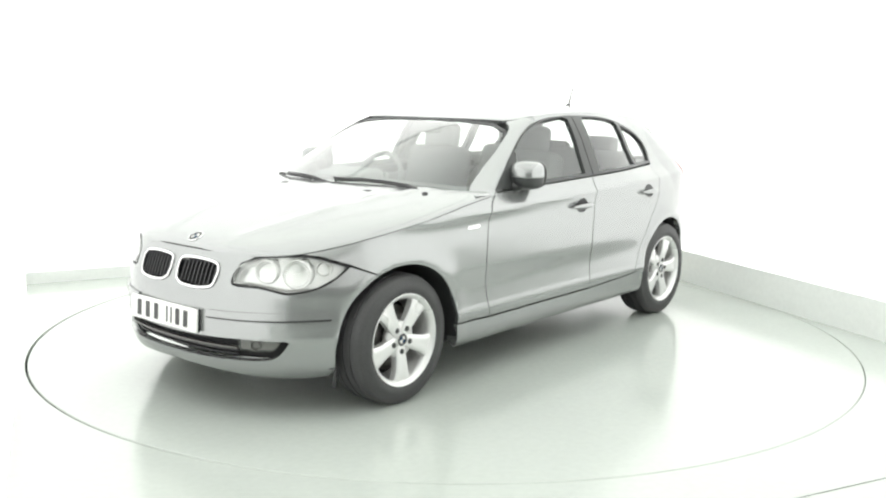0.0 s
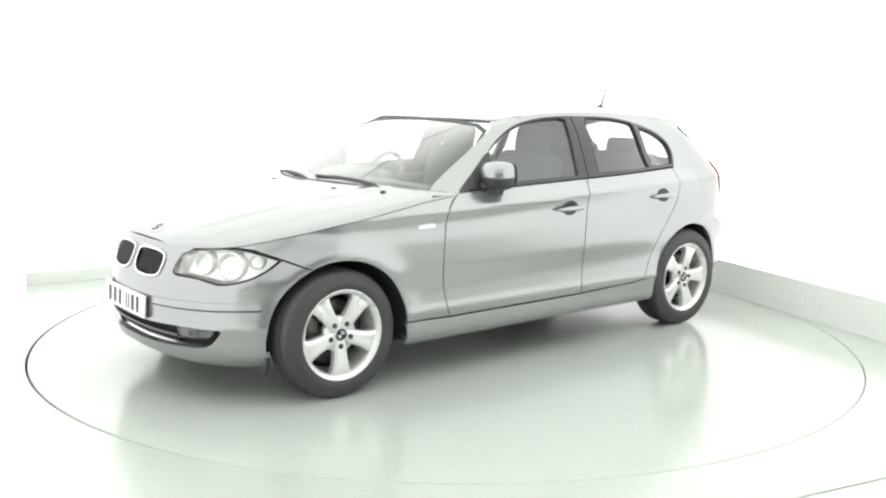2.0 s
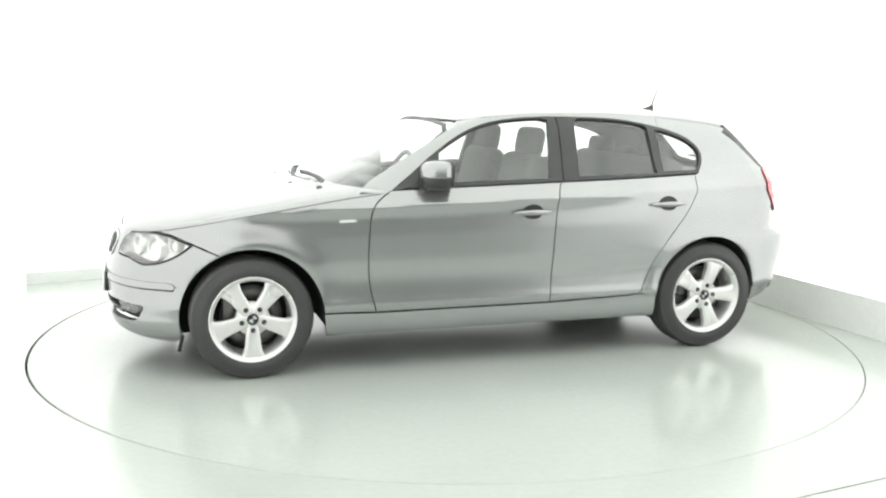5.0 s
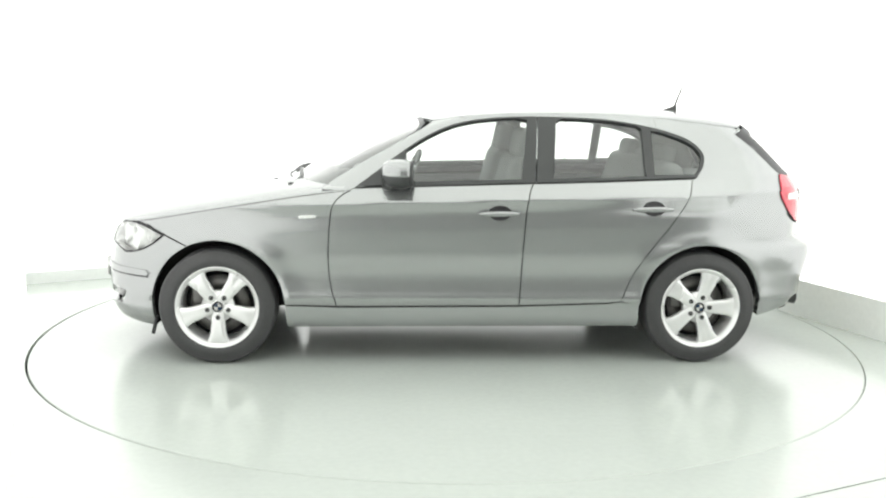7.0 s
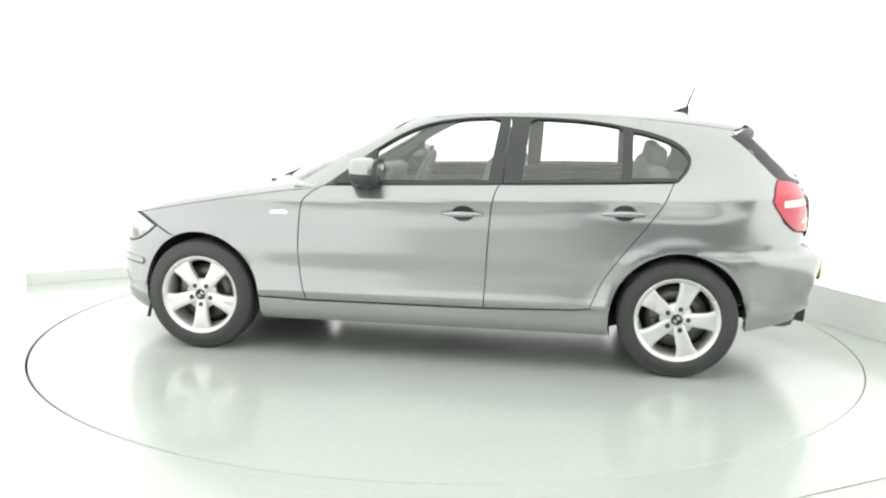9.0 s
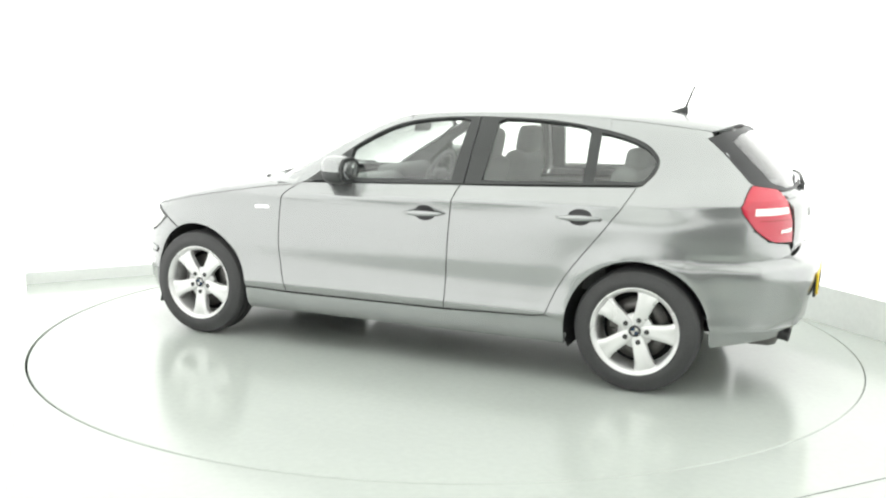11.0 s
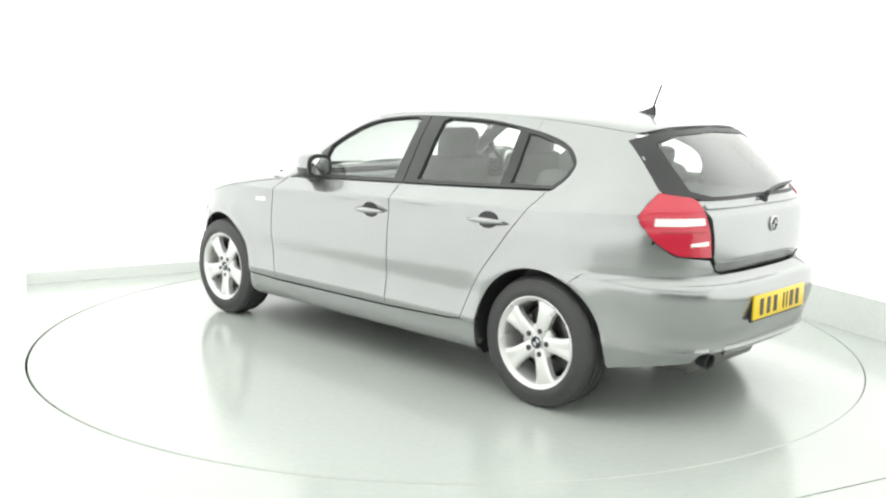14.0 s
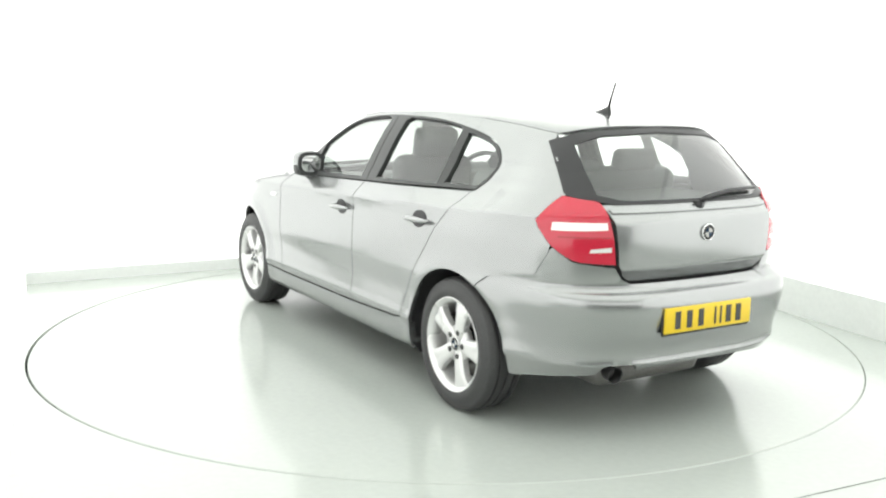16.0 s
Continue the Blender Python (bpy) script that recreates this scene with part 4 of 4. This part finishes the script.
    part("plate_holder", bm, BLACK, plate)
    # exhaust
    bm = bmesh.new()
    lathe(bm, [(0.036, 0.10), (0.037, 0.0), (0.039, -0.004), (0.036, -0.006), (0.033, 0.0), (0.032, 0.10)], 24, "x", close=False)
    put(bm, pose(-2.035, 0.455, 0.300, 0, -8, -6))
    tip = part("exhaust_tip", bm, STEEL_DARK, car, "dark steel exhaust tip")
    bm = bmesh.new()
    lathe(bm, [(0.001, 0.03), (0.0305, 0.03), (0.0305, 0.45), (0.001, 0.45)], 20, "x", (-2.01, 0.452, 0.298), close=False)
    part("exhaust_pipe", bm, DARK, tip)
    bm = bmesh.new()
    box(bm, (-1.85, 0.2, 0.30), (0.28, 0.62, 0.14), 0.05)
    part("silencer", bm, STEEL, car)
    bm = bmesh.new()
    box(bm, (-1.78, 0, 0.42), (0.38, 1.05, 0.14), 0.03)
    part("rear_underside", bm, DARK, car)


RED_DARK = mat("deep_red_lens", (0.33, 0.008, 0.016), 0.2, 0.0, grain=0.1, grain_size=100, coat=0.4)


def build_wheel(car, m, spoke0):
    hub = new("wheel", None)
    hub.parent = car
    hub.matrix_basis = m
    bm = bmesh.new()
    prof = [(0.207, -0.09), (0.222, -0.101), (0.25, -0.106), (0.285, -0.102), (0.306, -0.088), (0.3135, -0.07)]
    for g in (-0.045, 0.0, 0.045):
        prof += [(0.316, g - 0.018), (0.316, g - 0.006), (0.309, g - 0.0045), (0.309, g + 0.0045), (0.316, g + 0.006), (0.316, g + 0.018)]
    prof += [(0.3135, 0.07), (0.306, 0.088), (0.300, 0.0925), (0.297, 0.0925), (0.285, 0.100), (0.262, 0.1045), (0.258, 0.1065), (0.240, 0.1055), (0.230, 0.102), (0.2210, 0.096)]
    lathe(bm, prof, 72)
    crease(bm, 40)
    part("tyre", bm, RUBBER, hub, "black road tyre")
    bm = bmesh.new()
    lathe(bm, [(0.2230, 0.092), (0.2240, 0.1010), (0.2205, 0.1025), (0.215, 0.099), (0.206, 0.090), (0.199, 0.082), (0.197, 0.06), (0.192, -0.08), (0.2195, -0.09)], 72, close=True)
    crease(bm, 50)
    rim = part("rim", bm, ALLOY, hub, "silver five-spoke alloy rim")
    for k in range(5):
        a = radians(spoke0 + 72 * k)
        bm = bmesh.new()
        rows = []
        for r, w, y in ((0.030, 0.022, 0.072), (0.050, 0.031, 0.075), (0.075, 0.034, 0.078), (0.11, 0.037, 0.082), (0.15, 0.042, 0.085), (0.178, 0.050, 0.085), (0.201, 0.066, 0.082)):
            g = 0.0 if r < 0.1 else 0.004 * (r - 0.1) / 0.1
            prof = [(-w, -0.035), (-w, -0.004), (-w * 0.86, 0.001), (-w * 0.42, 0.003), (-w * 0.12, 0.003 - g), (w * 0.12, 0.003 - g), (w * 0.42, 0.003), (w * 0.86, 0.001), (w, -0.004), (w, -0.035)]
            rows.append([bm.verts.new((r * math.cos(a) - t * math.sin(a), y + o, r * math.sin(a) + t * math.cos(a))) for t, o in prof])
        for p, q in zip(rows, rows[1:]):
            for j in range(9):
                bm.faces.new((p[j], p[j + 1], q[j + 1], q[j]))
        bm.faces.new(rows[-1])
        bmesh.ops.recalc_face_normals(bm, faces=bm.faces[:])
        if sum(f.normal.y * f.calc_area() for f in bm.faces) < 0:
            bmesh.ops.reverse_faces(bm, faces=bm.faces[:])
        crease(bm, 40)
        part("spoke", bm, ALLOY, rim)
        # raised dark disc, the shade inside the bolt hole painted as its colour
        bm = bmesh.new()
        c, s = math.cos(a), math.sin(a)
        lathe(bm, [(0.0130, 0.074), (0.0130, 0.0828), (0.0115, 0.0838), (0.001, 0.0838)], 14, "y", (0.059 * c, 0, 0.059 * s), close=False)
        part("bolt_hole_shade", bm, STEEL_DARK, rim)
    bm = bmesh.new()
    lathe(bm, [(0.001, 0.072), (0.088, 0.070), (0.088, 0.03), (0.001, 0.03)], 40, close=False)
    part("hub_disc", bm, ALLOY, rim)
    bm = bmesh.new()
    lathe(bm, [(0.16, 0.0), (0.16, -0.02), (0.07, -0.02), (0.07, 0.0)], 48)
    part("brake_disc", bm, STEEL, hub)
    bm = bmesh.new()
    lathe(bm, [(0.001, -0.05), (0.19, -0.05), (0.19, -0.06), (0.001, -0.06)], 40, close=False)
    part("dust_shield", bm, DARK, hub)
    bm = bmesh.new()
    box(bm, (0.115, -0.005, 0.05), (0.07, 0.06, 0.13), 0.015)
    part("brake_caliper", bm, STEEL, hub)
    roundel(rim, pose(0, 0.080, 0, 0, 0, 90), 0.033)
    return hub


STEEL_DARK = mat("dark_steel_and_hole_shade", (0.06, 0.06, 0.06), 0.4, 0.6, grain=0.1)


def build_under(car):
    bm = bmesh.new()
    box(bm, (0.0, 0, 0.30), (1.86, 1.50, 0.20), 0.04)
    box(bm, (0.0, 0, 0.36), (3.1, 0.95, 0.22), 0.05)
    part("floor_pan", bm, DARK, car)
    for x, r, last in ((HUB_X, ARCH_F + 0.012, 188), (-HUB_X, ARCH_R + 0.012, 168)):
        for s in (1, -1):
            bm = bmesh.new()
            pts = arc(x, HUB_Z, r, -20, last, 24)
            out_ = [bm.verts.new((p[0], s * (lower(p[0], max(p[1], 0.2))[1] - 0.014), p[1])) for p in pts]
            inn = [bm.verts.new((p[0], s * 0.52, p[1])) for p in pts]
            for i in range(24):
                bm.faces.new((out_[i], out_[i + 1], inn[i + 1], inn[i]))
            bm.faces.new(inn)
            part("arch_liner", bm, DARK, car)
    for x in (0.86, -0.72, -0.84):
        bm = bmesh.new()
        box(bm, (x, 0.62, 0.195), (0.05, 0.05, 0.035), 0.012)
        part("jacking_pad", bm, BLACK, car)


def rounded(bm, size, m, r=0.04):
    return box(bm, (0, 0, 0), size, r, m, 4)


def build_cabin(car):
    for y in (0.36, -0.36):
        seat = new("front_seat", None)
        seat.parent = car
        bm = bmesh.new()
        rounded(bm, (0.52, 0.50, 0.16), pose(0.02, y, 0.54, 0, -8, 0), 0.06)
        part("cushion", bm, FABRIC, seat)
        bm = bmesh.new()
        rounded(bm, (0.15, 0.48, 0.62), pose(-0.28, y, 0.83, 0, -14, 0), 0.06)
        part("backrest", bm, FABRIC, seat, "dark cloth seat back")
        bm = bmesh.new()
        rounded(bm, (0.10, 0.27, 0.18), pose(-0.365, y, 1.20, 0, -10, 0), 0.045)
        part("headrest", bm, FABRIC, seat, "dark rounded headrest")
        for k in (-0.06, 0.06):
            bm = bmesh.new()
            tube(bm, [(-0.34, y + k, 1.08), (-0.355, y + k, 1.14)], 0.007)
            part("headrest_post", bm, CHROME, seat)
    bench = new("rear_seat", None)
    bench.parent = car
    bm = bmesh.new()
    rounded(bm, (0.50, 1.25, 0.18), pose(-0.85, 0, 0.56, 0, -6, 0), 0.06)
    part("cushion", bm, FABRIC, bench)
    bm = bmesh.new()
    rounded(bm, (0.16, 1.25, 0.56), pose(-1.13, 0, 0.84, 0, -18, 0), 0.06)
    part("backrest", bm, FABRIC, bench)
    for y in (0.36, -0.36, 0.0):
        bm = bmesh.new()
        rounded(bm, (0.09, 0.27 if y else 0.22, 0.12 if y else 0.08), pose(-1.21, y, 1.145 if y else 1.12, 0, -10, 0), 0.035)
        part("headrest", bm, FABRIC, bench)
    # load cover and side trim
    bm = bmesh.new()
    rounded(bm, (0.62, 1.12, 0.03), pose(-1.56, 0, 0.985), 0.01)
    part("load_cover", bm, INNER, car)
    # dashboard, cowl over the dials, steering wheel
    bm = bmesh.new()
    rounded(bm, (0.46, 1.38, 0.24), pose(0.66, 0, 0.84, 0, 4, 0), 0.07)
    rounded(bm, (0.24, 0.40, 0.10), pose(0.52, -0.36, 0.965, 0, 8, 0), 0.045)
    dash = part("dashboard", bm, INNER, car, "dark moulded dashboard")
    wheel = new("steering_wheel", None)
    wheel.parent = car
    wheel.matrix_basis = pose(0.27, -0.36, 0.93, 0, 66, 0)
    bm = bmesh.new()
    n, k = 36, 10
    rows = [[bm.verts.new(((0.185 + 0.016 * math.cos(2 * math.pi * j / k)) * math.cos(2 * math.pi * i / n), (0.185 + 0.016 * math.cos(2 * math.pi * j / k)) * math.sin(2 * math.pi * i / n), 0.016 * math.sin(2 * math.pi * j / k))) for j in range(k)] for i in range(n)]
    for i in range(n):
        for j in range(k):
            bm.faces.new((rows[i][j], rows[i][(j + 1) % k], rows[(i + 1) % n][(j + 1) % k], rows[(i + 1) % n][j]))
    bmesh.ops.recalc_face_normals(bm, faces=bm.faces[:])
    part("wheel_ring", bm, INNER, wheel)
    bm = bmesh.new()
    rounded(bm, (0.12, 0.15, 0.05), pose(0, 0, 0.0), 0.02)
    for a in (90, -90, 0):
        box(bm, (0.1, 0, 0), (0.16, 0.03, 0.016), 0.004, pose(0, 0, 0, 0, 0, a))
    part("wheel_boss", bm, INNER, wheel)
    bm = bmesh.new()
    rounded(bm, (0.02, 0.22, 0.065), pose(0.22, 0, 1.275, 0, -12, 0), 0.012)
    part("rear_view_mirror", bm, BLACK, car)
    # inner door trims
    panel("door_trim", [(0.58, 0.40), (0.62, 0.95), (-1.22, 1.0), (-0.95, 0.55), (-0.85, 0.40)], side, INNER, (car, car), lift=-0.075, depth=0, step=0.1, mirror=True)
    bm = bmesh.new()
    box(bm, (0.78, 0, 0.62), (0.06, 1.4, 0.5), 0.01)
    part("bulkhead", bm, DARK, car)


def build_car():
    car = new("car", None)
    tagged(car, "silver-grey five-door compact hatchback standing on the turntable", "car")
    build_sides(car)
    build_front(car)
    build_top(car)
    build_rear(car)
    for s in (1, -1):
        build_mirror(car, s)
    for x, a in ((HUB_X, 270), (-HUB_X, 180)):
        for s in (1, -1):
            build_wheel(car, pose(x, 0.735 * s, HUB_Z, 0, 0, 0 if s > 0 else 180), a)
    build_under(car)
    build_cabin(car)
    return car


build_room()
turntable = build_turntable()
car = build_car()


def motions():
    """The turntable starts gently, then turns the car at a steady pace."""
    angles = [(0.0, 230.8), (0.5, 229.1), (1.0, 226.2), (1.5, 222.75), (2.5, 215.7), (3.5, 208.65), (7.0, 184.42), (9.0, 170.9), (12.5, 146.62), (14.5, 132.56), (16.0, 121.84)]
    ox, oy = -0.0285, -0.0228
    rows, table = [], []
    for t, a in angles:
        c, s = math.cos(radians(a)), math.sin(radians(a))
        rows.append((t, pose(c * ox - s * oy, s * ox + c * oy, 0, 0, 0, a)))
        table.append((t, pose(0, 0, 0, 0, 0, a)))
    walk(car, rows)
    walk(turntable, table)


motions()
